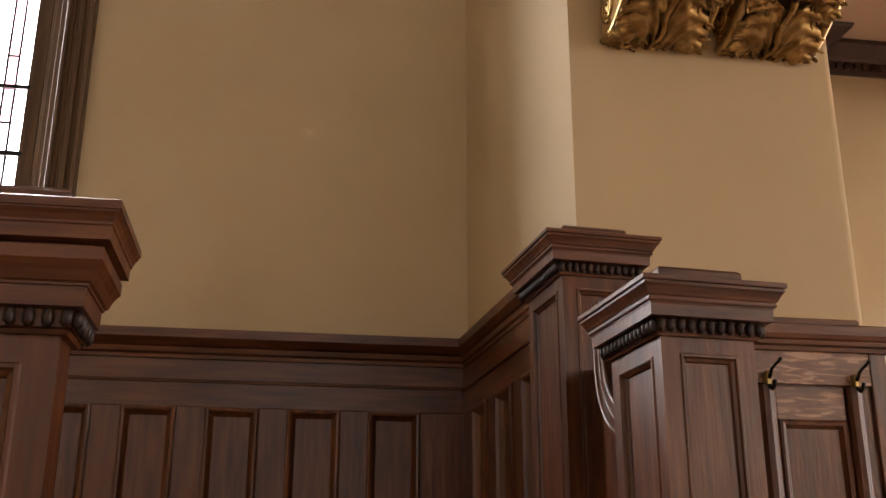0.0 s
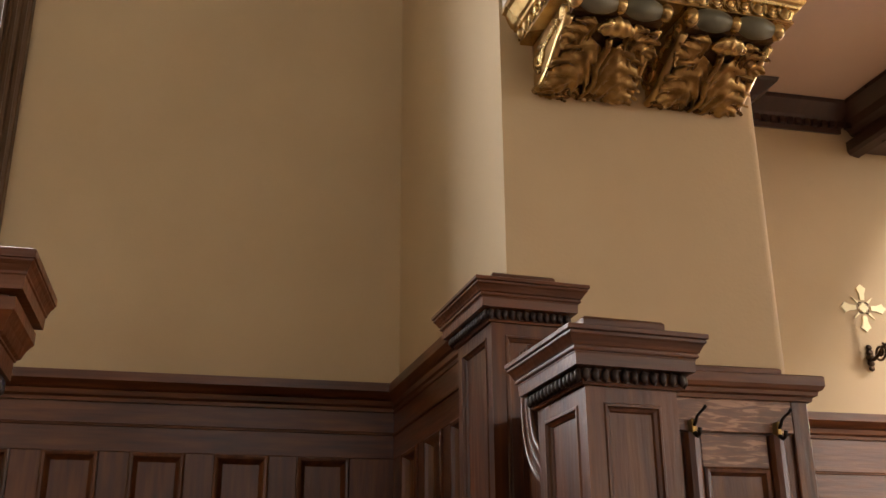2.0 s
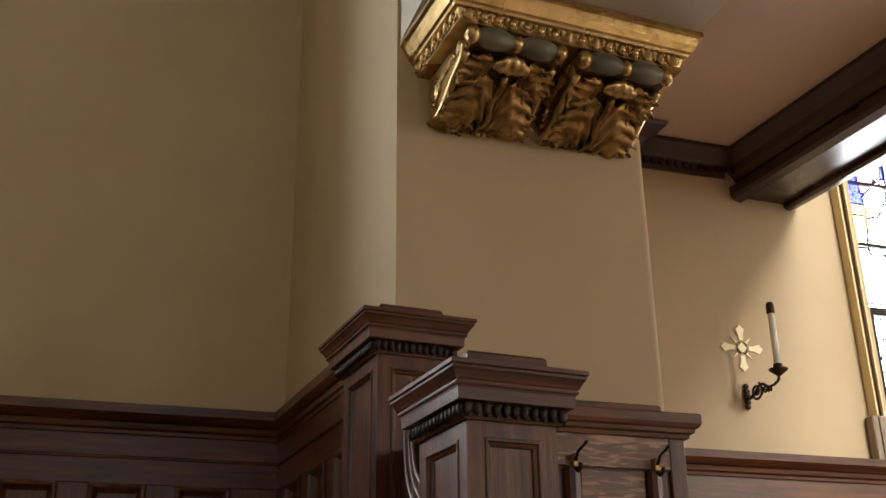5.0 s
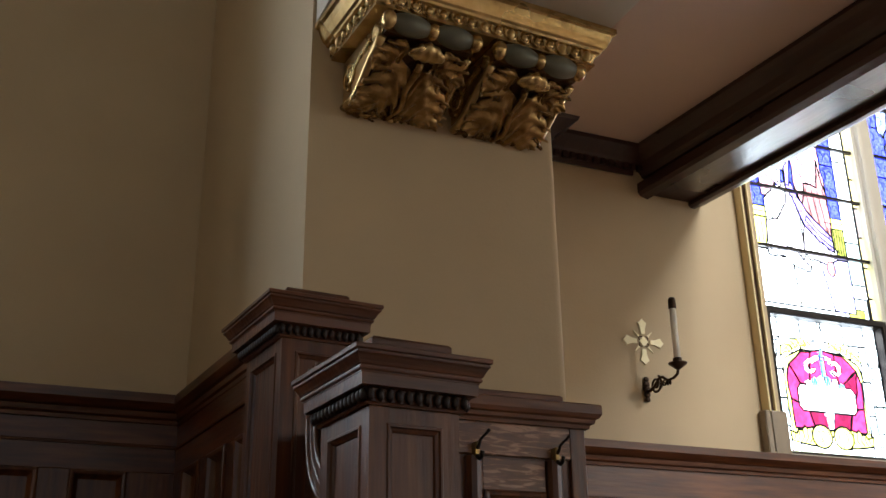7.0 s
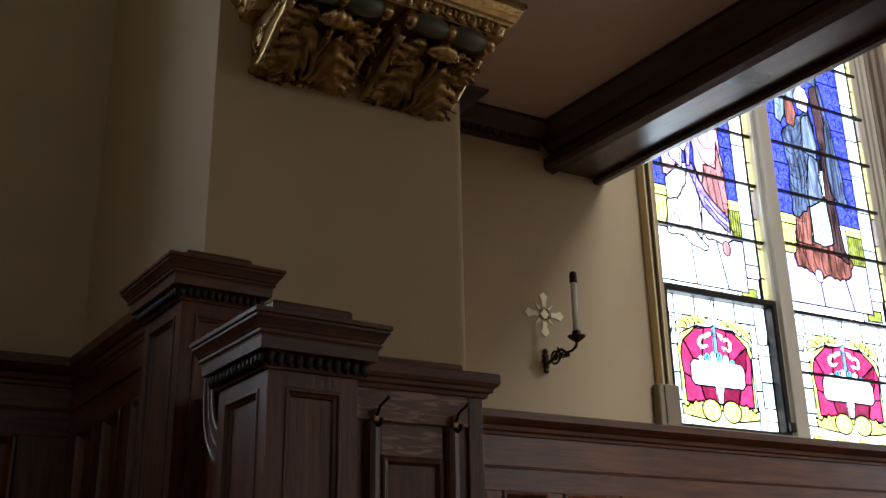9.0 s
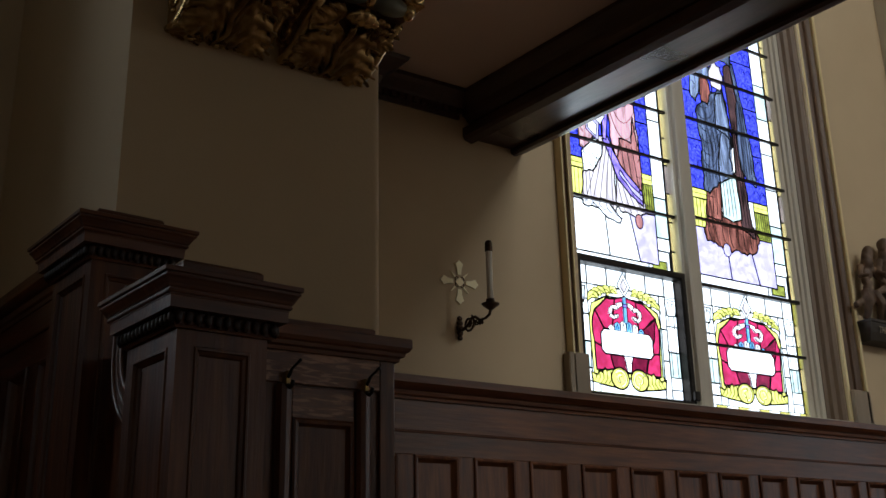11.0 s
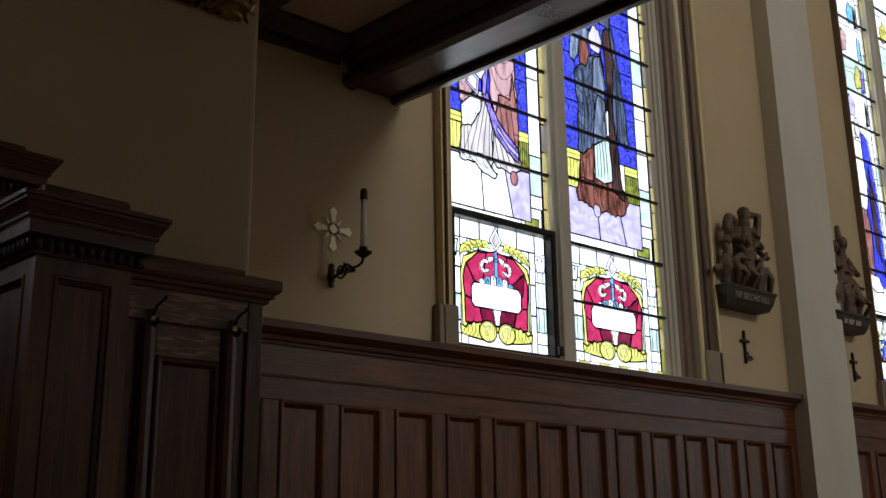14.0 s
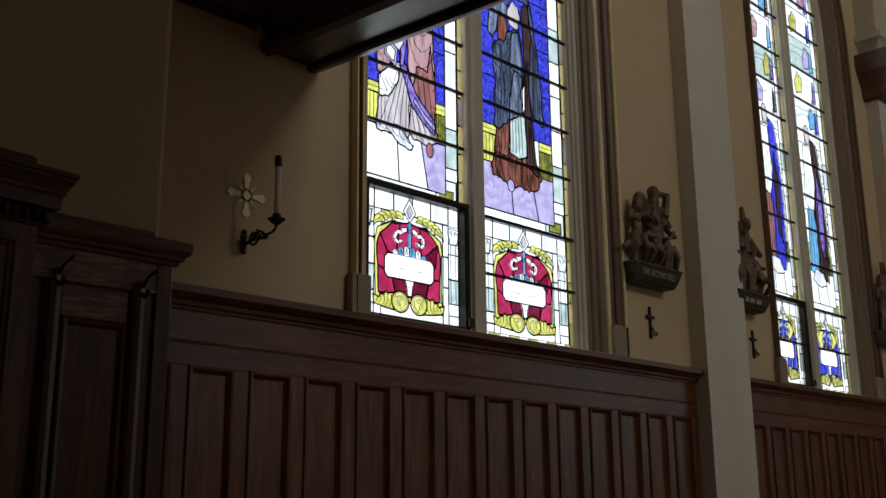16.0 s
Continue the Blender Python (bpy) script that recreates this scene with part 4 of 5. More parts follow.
def light_four():
    return far_light(5, ("brown", "sky", "white", "violet"), "blue", FAR_BARS)


def light_pale():
    """A light of large pale quarries with a rose edge."""
    pieces, lines = [], []
    for k in range(8):
        pieces.append((("white", "milk")[k % 2], rect(0.04, 0.56, 0.56 * k, 0.56 * k + 0.56)))
        for j in range(2):
            pieces.append((("pink", "cream")[(k + j) % 2], rect(0.70, 0.74, 0.56 * k + 0.28 * j, 0.56 * k + 0.28 * j + 0.28)))
        fold(lines, (0.58, 0.56 * k + 0.05), (0.70, 0.56 * k + 0.3), (0.60, 0.56 * k + 0.45))
    return pieces, lines, [0.98, 1.56, 2.14, 2.7, 3.3, 3.9]


def glaze(parent, x0, x1, outline, design, y):
    """Cuts a light's design into panes that meet, each its own mesh, and lays lead between them."""
    pieces, lines, bars = design
    s = (x1 - x0) / 0.8
    verts, faces = [], []

    def put(poly):
        if sum(a[0] * b[1] - b[0] * a[1] for a, b in zip(poly, poly[1:] + poly[:1])) < 0:
            poly = poly[::-1]
        f = []
        for p in poly:
            verts.append(Vector(p))
            f.append(len(verts) - 1)
        faces.append(f)

    put(outline)
    for _, poly in pieces:
        put([(x0 + u * s, SILL + v) for u, v in poly])
    vs, es, fs, _, _, orig = delaunay_2d_cdt(verts, [], faces, 1, 1e-5)
    owner, groups, edge_of = [], {}, {}
    for i, (f, o) in enumerate(zip(fs, orig)):
        if 0 not in o:
            owner.append(-1)
            continue
        k = max(o)
        owner.append(k)
        groups.setdefault(k, []).append(f)
    for i, f in enumerate(fs):
        for a, b in zip(f, f[1:] + f[:1] if isinstance(f, list) else list(f[1:]) + [f[0]]):
            edge_of.setdefault((min(a, b), max(a, b)), []).append(owner[i])
    for k, tris in groups.items():
        col = "white" if k == 0 else pieces[k - 1][0]
        index = {}
        for t in tris:
            for v in t:
                index.setdefault(v, len(index))
        me = bpy.data.meshes.new("pane")
        me.from_pydata([(vs[v][0], y, vs[v][1]) for v in index], [], [[index[v] for v in t] for t in tris])
        me.materials.append(GLASS[col])
        ob = new("pane", me)
        ob.parent = parent
    pts, quads = [], []

    def strip(a, b, half, front, back):
        d = (b - a)
        if d.length < 1e-5:
            return
        n = Vector((-d[1], d[0])).normalized() * half
        e = d.normalized() * half * 0.6
        a, b = a - e, b + e
        i = len(pts)
        for p in (a + n, b + n, b - n, a - n):
            pts.append((p[0], front + 0.003, p[1]))
        for p in (a + n * 0.4, b + n * 0.4, b - n * 0.4, a - n * 0.4):
            pts.append((p[0], front, p[1]))
        quads.extend([(i + 4, i + 5, i + 6, i + 7), (i, i + 1, i + 5, i + 4), (i + 1, i + 2, i + 6, i + 5), (i + 2, i + 3, i + 7, i + 6), (i + 3, i, i + 4, i + 7), (i, i + 3, i + 2, i + 1)])

    area = {}
    for k, tris in groups.items():
        area[k] = sum(abs((Vector(vs[t[1]]) - Vector(vs[t[0]])).cross(Vector(vs[t[2]]) - Vector(vs[t[0]]))) / 2 for t in tris)
    for (a, b), own in edge_of.items():
        own = [o for o in own if o >= 0]
        if own and (len(own) == 1 or own[0] != own[1]):
            small = min(area[o] for o in own)
            strip(Vector(vs[a]), Vector(vs[b]), 0.0022 if small < 0.0022 else 0.0036 if small < 0.006 else 0.0052, y - 0.007, y)
    me = bpy.data.meshes.new("lead_came")
    me.from_pydata(pts, [], quads)
    me.materials.append(lead)
    tagged(new("lead_came", me), kind="stuff").parent = parent
    pts.clear(), quads.clear()
    for ln in lines:
        for a, b in zip(ln, ln[1:]):
            strip(Vector((x0 + a[0] * s, SILL + a[1])), Vector((x0 + b[0] * s, SILL + b[1])), 0.0018, y - 0.0055, y)
    me = bpy.data.meshes.new("painted_line")
    me.from_pydata(pts, [], quads)
    me.materials.append(lead)
    tagged(new("painted_line", me), "dark fired paint lines on the glass", kind="stuff").parent = parent
    top = max(p[1] for p in outline)
    for v in bars:
        if SILL + v < top - 0.3:
            part("saddle_bar", box(x0, x1, y - 0.03, y - 0.014, SILL + v - 0.008, SILL + v + 0.008), iron, parent)


def church_window(name, x0, x1, designs, sash, label, brown=False, line_mat=gilt_line):
    frame_mat, reveal_mat = (trim_brown, trim_brown) if brown else (trim_cream, trim_dark_shaded)
    wide = 0.68 if brown else 1.0
    w = thing(name, Matrix(), label, "window", kind="structure")
    yg = W + 0.125
    xm0 = x0 + (x1 - x0) * 0.5 - 0.105
    xm1 = xm0 + 0.14
    apex, n = APEX - 0.12, 12
    path = [(x0, SILL)] + [(x0, SILL + (SPRING - SILL) * k / 4) for k in range(1, 4)] + arch_points(x0, x1, SPRING, apex, n)
    path += [(x1, SILL + (SPRING - SILL) * k / 4) for k in (3, 2, 1)] + [(x1, SILL)]
    side = lambda q: wide * (0.42 + 0.58 * q if q < 0.5 else 0.71 + 0.29 * min(1, (q - 0.5) * 4))
    part("window_frame", sweep(path, [(-0.02, W + 0.135), (-0.02, W + 0.105), (0.0, W + 0.10), (0.02, W + 0.10), (0.024, W + 0.088), (0.045, W + 0.085), (0.05, W + 0.07), (0.075, W + 0.066), (0.08, W + 0.135)], side), frame_mat, w)
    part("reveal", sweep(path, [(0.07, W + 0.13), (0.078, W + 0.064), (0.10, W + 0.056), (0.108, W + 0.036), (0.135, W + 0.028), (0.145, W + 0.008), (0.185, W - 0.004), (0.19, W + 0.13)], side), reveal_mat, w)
    part("gilt_bead", sweep(path, [(0.178, W + 0.004), (0.179, W - 0.020), (0.183, W - 0.024), (0.199, W - 0.024), (0.203, W - 0.020), (0.204, W + 0.004)], side), line_mat, w)
    part("architrave", sweep(path, [(0.203, W - 0.001), (0.203, W - 0.010), (0.222, W - 0.018), (0.232, W - 0.010), (0.25, W - 0.014), (0.256, W - 0.026), (0.275, W - 0.028), (0.285, W - 0.020), (0.308, W - 0.028), (0.318, W - 0.028), (0.322, W - 0.001)], side), trim_brown, w, "brown painted architrave")
    part("gilt_bead", sweep(path, [(0.312, W - 0.001), (0.313, W - 0.044), (0.317, W - 0.050), (0.335, W - 0.050), (0.339, W - 0.044), (0.340, W - 0.001)], side), line_mat, w)
    for a, b in ((x1 + 0.195 * wide, x1 + 0.35 * wide), (x0 - 0.17 * wide, x0 - 0.045 * wide)):
        part("plinth_block", box(a, b, W - 0.05, W - 0.002, SILL - 0.024, SILL + 0.185, 0.005), trim_taupe, w, "taupe plinth block")
    part("mullion", sweep([(xm0 + 0.07, SILL), (xm0 + 0.07, apex - 0.05)], [(-0.07, W + 0.15), (-0.07, W + 0.075), (-0.055, W + 0.07), (-0.045, W + 0.05), (-0.03, W + 0.045), (0.03, W + 0.045), (0.045, W + 0.05), (0.055, W + 0.07), (0.07, W + 0.075), (0.07, W + 0.15)], lambda q: 1.0), trim_cream, w, "cream painted mullion")
    part("window_sill", box(x0 - 0.05, x1 + 0.2, W - 0.02, W + 0.3, SILL - 0.0295, SILL + 0.004), trim_cream, w)
    for (a, b), design, leftside in (((x0, xm0 + 0.012), designs[0](), True), ((xm1 - 0.012, x1), designs[1](), False)):
        arch = arch_points(x0, x1, SPRING, apex, n)
        if leftside:
            top = [(px, pz) for px, pz in arch if px < b - 0.02]
            k = len(top)
            (qx, qz), (rx, rz) = arch[k - 1], arch[k]
            top.append((b, qz + (rz - qz) * (b - qx) / (rx - qx)))
            outline = [(b, SILL), (a, SILL)][::-1]
            outline = [(a, SILL), (b, SILL)] + top[::-1]
        else:
            top = [(px, pz) for px, pz in arch if px > a + 0.02]
            k = len(arch) - len(top)
            (qx, qz), (rx, rz) = arch[k - 1], arch[k]
            top.insert(0, (a, qz + (rz - qz) * (a - qx) / (rx - qx)))
            outline = [(a, SILL), (b, SILL)] + top[::-1]
        glaze(w, a, b, outline, design, yg)
    if sash:
        s = part("sash", sunk(x0 + 0.005, xm0 + 0.01, SILL + 0.004, SILL + 0.735, [(0.0, -W - 0.12), (0.0, -W - 0.07), (0.012, -W - 0.065), (0.03, -W - 0.065), (0.036, -W - 0.075), (0.04, -W - 0.12)]), iron, w, "dark metal hinged sash")
        me = s.data
        bm = bmesh.new()
        bm.from_mesh(me)
        big = max(bm.faces, key=lambda f: f.calc_area())
        bmesh.ops.delete(bm, geom=[big], context="FACES")
        bm.to_mesh(me)
        bm.free()
        part("latch", box(xm0 - 0.02, xm0 + 0.015, W + 0.045, W + 0.066, SILL + 0.04, SILL + 0.09, 0.004), iron, w)
    else:
        part("rail_bar", box(x0, xm0 + 0.01, W + 0.09, W + 0.12, SILL + 0.695, SILL + 0.715), iron, w)
    part("rail_bar", box(xm1 - 0.01, x1, W + 0.09, W + 0.12, SILL + 0.695, SILL + 0.715), iron, w)
    return w


church_window("window_1", -2.69, -1.0, (light_pale, light_pale), False, "tall arched stained glass window in a brown trim", True, trim_brown)
church_window("window_2", 3.36, 5.11, (light_one, light_two), True, "tall stained glass window with two lights and an open lower sash")
church_window("window_3", 7.58, 9.02, (light_three, light_four), True, "tall arched stained glass window with violet and blue glass", line_mat=trim_dark_shaded)

# pale overcast sky outside the glass
m, n, l, b = material("overcast_sky")
n.remove(b)
em = n.new("ShaderNodeEmission")
em.inputs[0].default_value, em.inputs[1].default_value = (0.95, 0.98, 1.0, 1), SKYGLOW
l.new(em.outputs[0], n["Material Output"].inputs[0])
bm = bmesh.new()
bm.faces.new([bm.verts.new(p) for p in ((-3.6, W + 3.0, 0.5), (60, W + 3.0, 0.5), (60, W + 3.0, 25), (-3.6, W + 3.0, 25))])
tagged(part("backdrop", bm, m), "bright overcast sky outside the windows", "sky", kind="structure")

# ---------------------------------------------------------------- boarding with coat hooks on the front of the pier
SX0, SX1, SY = 0.84, 1.562, 2.492
screen = thing("panelled_boarding", Matrix(), "dark oak boarding with a moulded cap fixed to the pier front", "panelling")
part("backboard", box(SX0, SX1, SY + 0.012, F - 0.003, 0, 2.02), oak_v, screen)
part("stile", box(1.517, SX1 + 0.003, SY, SY + 0.0115, 0, 2.02, 0.002), oak_v, screen)
part("stile", box(SX0, 0.95, SY, SY + 0.0115, 0, 2.02, 0.002), oak_v, screen)
part("top_rail", box(0.9505, 1.5165, SY, SY + 0.0115, 1.925, 2.02, 0.002), oak_fig, screen, "figured quartersawn oak rail")
part("inner_rail", box(1.248, 1.437, SY + 0.004, SY + 0.0118, 1.832, 1.918, 0.002), oak_fig, screen, "figured quartersawn oak rail")
bm = sunk(1.25, 1.435, 0.9, 1.834, [(i, o - SY - 0.004) for i, o in [(0, 0), (0, 0.006), (0.006, 0.009), (0.014, 0.007), (0.018, 0.0), (0.022, -0.006)]])
part("panel", bm, oak_v, screen)
for xc in (1.222, 1.462):
    part("strip", sweep([(xc, 0.05), (xc, 1.919)], [(-0.022, SY + 0.0115), (-0.022, SY - 0.004), (-0.014, SY - 0.014), (0.0, SY - 0.018), (0.014, SY - 0.014), (0.022, SY - 0.004), (0.022, SY + 0.0115)], lambda q: 1.0), oak_v, screen, "rounded upright strip")
part("cap", stack(SX0, SX1, SY, F + 0.02, [(0.001, 2.012), (0.012, 2.012), (0.014, 2.022), (0.024, 2.026), (0.026, 2.036), (0.034, 2.04), (0.04, 2.05), (0.04, 2.074), (0.036, 2.078)]), oak_h, screen)
part("top_block", stack(SX0, SX1 - 0.03, SY + 0.02, F + 0.02, [(-0.012, 2.077), (-0.012, 2.108), (-0.018, 2.113)]), oak_h, screen)


def coat_hook(x, z):
    h = thing("coat_hook", pose(x, SY - 0.018, z), "black iron double coat hook with a brass plate", "coat hook", "coat hooks on the boarding")
    part("plate", box(-0.006, 0.006, -0.006, 0.02, -0.022, 0.018, 0.002), brass, h, "brass plate")
    part("upper_arm", tube([(0, -0.004, 0.0), (0.002, -0.012, 0.009), (0.003, -0.018, 0.020), (0.006, -0.028, 0.027), (0.010, -0.040, 0.033), (0.013, -0.047, 0.039)], [0.005, 0.0045, 0.004, 0.0036, 0.0036, 0.0045]), iron, h, smooth=True)
    part("lower_arm", tube([(0, -0.004, -0.02), (0, -0.018, -0.030), (0, -0.03, -0.026), (0, -0.036, -0.012)], [0.006, 0.0055, 0.005, 0.006]), iron, h, smooth=True)
    bm = bmesh.new()
    ball(bm, (0.0135, -0.049, 0.040), 0.005, 2)
    part("knob", bm, iron, h, smooth=True)
    return h


coat_hook(1.222, 1.935)
coat_hook(1.462, 1.935)

# ---------------------------------------------------------------- swept arm between the posts
stall = thing("stall_arm", Matrix(), "glossy dark oak stall arm swept up between the posts", "stall arm")


def arm_line(inset):
    """The arm's edge, inset from its outer curve: from the lower post up to the tall one's height."""
    pts = [(1.88, 1.70 + inset)] + [(1.935 + (0.16 - inset) * math.sin(a), 1.70 + inset + (0.17 - inset) * (1 - math.cos(a))) for a in [math.pi / 2 * k / 14 for k in range(15)]]
    return pts + [(2.095 - inset, 1.93), (2.095 - inset, 2.0)]


outer, inner = arm_line(0.004), arm_line(0.052)
bm = bmesh.new()
loft(bm, [[(0.652, oy, oz), (0.674, oy, oz), (0.674, iy, iz), (0.652, iy, iz)] for (oy, oz), (iy, iz) in zip(outer, inner)])
part("board", bm, oak_v, stall)
for inset, r in ((0.0, 0.0065), (0.026, 0.004), (0.054, 0.0065)):
    part("edge_moulding", tube([(0.653, y, z) for y, z in arm_line(inset)], r, 8), oak_gloss, stall, "glossy swept moulding", smooth=True)
part("back_board", box(0.70, 0.725, 1.941, 2.27, 0.02, 1.9), oak_v, stall)
bm = turned([(0.004, 0.0), (0.009, 0.004), (0.007, 0.012), (0.012, 0.02), (0.016, 0.03), (0.013, 0.04), (0.005, 0.046)], 12)
bmesh.ops.transform(bm, matrix=pose(0.70, 1.99, 1.58, 0, -90, 0), verts=bm.verts[:])
part("knob", bm, oak_dark, stall, "small dark turned knob", smooth=True)

# ---------------------------------------------------------------- gilded corbel
CX0, CX1, CY = 0.818, 1.512, 2.222
corbel = thing("corbel", Matrix.Translation((CX0, F, 0)) @ Matrix.Rotation(radians(4.0), 4, "Z") @ Matrix.Translation((-CX0, -F, 0)), "gilded carved corbel with two acanthus brackets on the pier", "corbel")
part("cornice", stack(CX0, CX1, CY, F + 0.05, [(0.0, 3.05), (0.008, 3.05), (0.008, 3.058), (0.004, 3.062), (0.012, 3.088), (0.024, 3.09), (0.026, 3.098), (0.034, 3.102), (0.044, 3.122), (0.05, 3.142), (0.06, 3.146), (0.06, 3.162), (0.0, 3.162)]), gold, corbel)
egg = bpy.data.meshes.new("egg")
bm = ball(bmesh.new(), (0, 0, 0), 1.0, 2, (0.0118, 0.011, 0.0165))
for rx, rz, thick in ((0.0178, 0.022, 0.0024),):
    tube([(rx * math.cos(a), -0.002, 0.006 + rz * math.sin(a)) for a in [math.pi + math.pi * k / 10 for k in range(11)]], thick, 6, bm)
bm.to_mesh(egg)
bm.free()
egg.materials.append(gold)
dart = bpy.data.meshes.new("dart")
bm = bmesh.new()
loft(bm, [[(-0.004, 0.0, 0.012), (0.004, 0.0, 0.012), (0.004, -0.008, 0.012), (-0.004, -0.008, 0.012)], [(-0.001, 0, -0.013), (0.001, 0, -0.013), (0.001, -0.004, -0.013), (-0.001, -0.004, -0.013)]])
bm.to_mesh(dart)
bm.free()
dart.materials.append(gold)
for me in (egg,):
    for p in me.polygons:
        p.use_smooth = True
nx, ny = 16, 7
for i in range(nx):
    for me, name, f in ((egg, "egg", 0.5), (dart, "dart", 1.0)):
        if name == "dart" and i == nx - 1:
            continue
        ob = new(name, me)
        ob.parent = corbel
        ob.location = (CX0 + (CX1 - CX0) * (i + f) / nx, CY - 0.012, 3.074)
for sx, x in ((-1, CX0 - 0.012), (1, CX1 + 0.012)):
    for i in range(ny):
        for me, name, f in ((egg, "egg", 0.5), (dart, "dart", 1.0)):
            ob = new(name, me)
            ob.parent = corbel
            ob.location = (x, CY + (F - CY) * (i + f) / ny, 3.074)
            ob.rotation_euler = (0, 0, radians(90 * -sx))


def under(s):
    """The bracket's underside from its front roll (s = 0) to the wall (s = 1): y and z."""
    y = 2.262 + (F - 2.262) * s
    z = 2.988 - 0.088 * s - 0.020 * math.sin(math.pi * s) + 0.012 * math.sin(2 * math.pi * s)
    return y, z


def acanthus(xb, sb, aim, length, width, seed, edges, lift=0.016, lobes=5):
    """One carved leaf with deep forward-pointing teeth, lying on the underside. aim: degrees from +x towards the wall."""
    rnd = random.Random(seed)
    bm = bmesh.new()
    run_len = F - 2.262
    ang = radians(aim)
    ni, nj = 40, 14
    wob = [rnd.uniform(0.85, 1.12) for _ in range(lobes + 2)]
    grid = []
    for i in range(ni + 1):
        q = i / ni
        row = []
        for j in range(nj + 1):
            t = 2 * j / nj - 1
            ph = (q * lobes + (0.18 if t > 0 else 0.0)) % 1.0
            k = int(q * lobes)
            tooth = wob[k] * (0.28 + 0.72 * ph ** 0.9) * (0.84 + 0.32 * abs(math.sin(ph * 9.4)))
            body = max(0.02, math.sin(math.pi * min(0.985, 0.16 + 0.83 * q)) ** 0.65)
            w = width * body * (0.30 + 0.70 * tooth) * t
            along = q * length + width * 0.55 * t * t * ph * body
            bend = 0.018 * math.sin(q * 2.6) * (1 if seed % 2 else -1)
            dx = math.cos(ang) * along - math.sin(ang) * (w + bend)
            ds = math.sin(ang) * along + math.cos(ang) * (w + bend)
            sv = sb + ds / run_len
            y, z = under(max(-0.15, min(1.0, sv)))
            if sv > 1.0:
                z -= (sv - 1.0) * run_len * 0.35
            h = lift * (0.45 + 0.55 * math.sin(math.pi * (0.1 + 0.75 * q))) * (1 - 0.45 * t * t)
            h += 0.0045 * math.exp(-(t * 6) ** 2) + 0.0030 * math.cos(2 * math.pi * (q * lobes - abs(t) * 0.9)) + 0.003 * noise.noise(Vector((dx * 60, ds * 60, seed))) * min(1, abs(t) * 3)
            h += 0.008 * t ** 4 * ph + 0.010 * max(0.0, q - 0.8) / 0.2
            row.append(bm.verts.new((max(edges[0], min(edges[1], xb + dx)), y - h * 0.6, z - h)))
        grid.append(row)
    for a, b in zip(grid, grid[1:]):
        for j in range(nj):
            bm.faces.new((a[j], a[j + 1], b[j + 1], b[j]))
    back = bmesh.ops.extrude_face_region(bm, geom=bm.faces[:])
    for v in back["geom"]:
        if isinstance(v, bmesh.types.BMVert):
            v.co += Vector((0, 0.007, 0.011))
    return bm


def spiral(x, yc, zc, r, turns, direction, start):
    pts = []
    for k in range(int(turns * 14) + 1):
        a = start + direction * 2 * math.pi * k / 14
        rr = r * (1 - 0.86 * k / (turns * 14))
        pts.append((x, yc + rr * math.cos(a), zc + rr * math.sin(a)))
    return pts


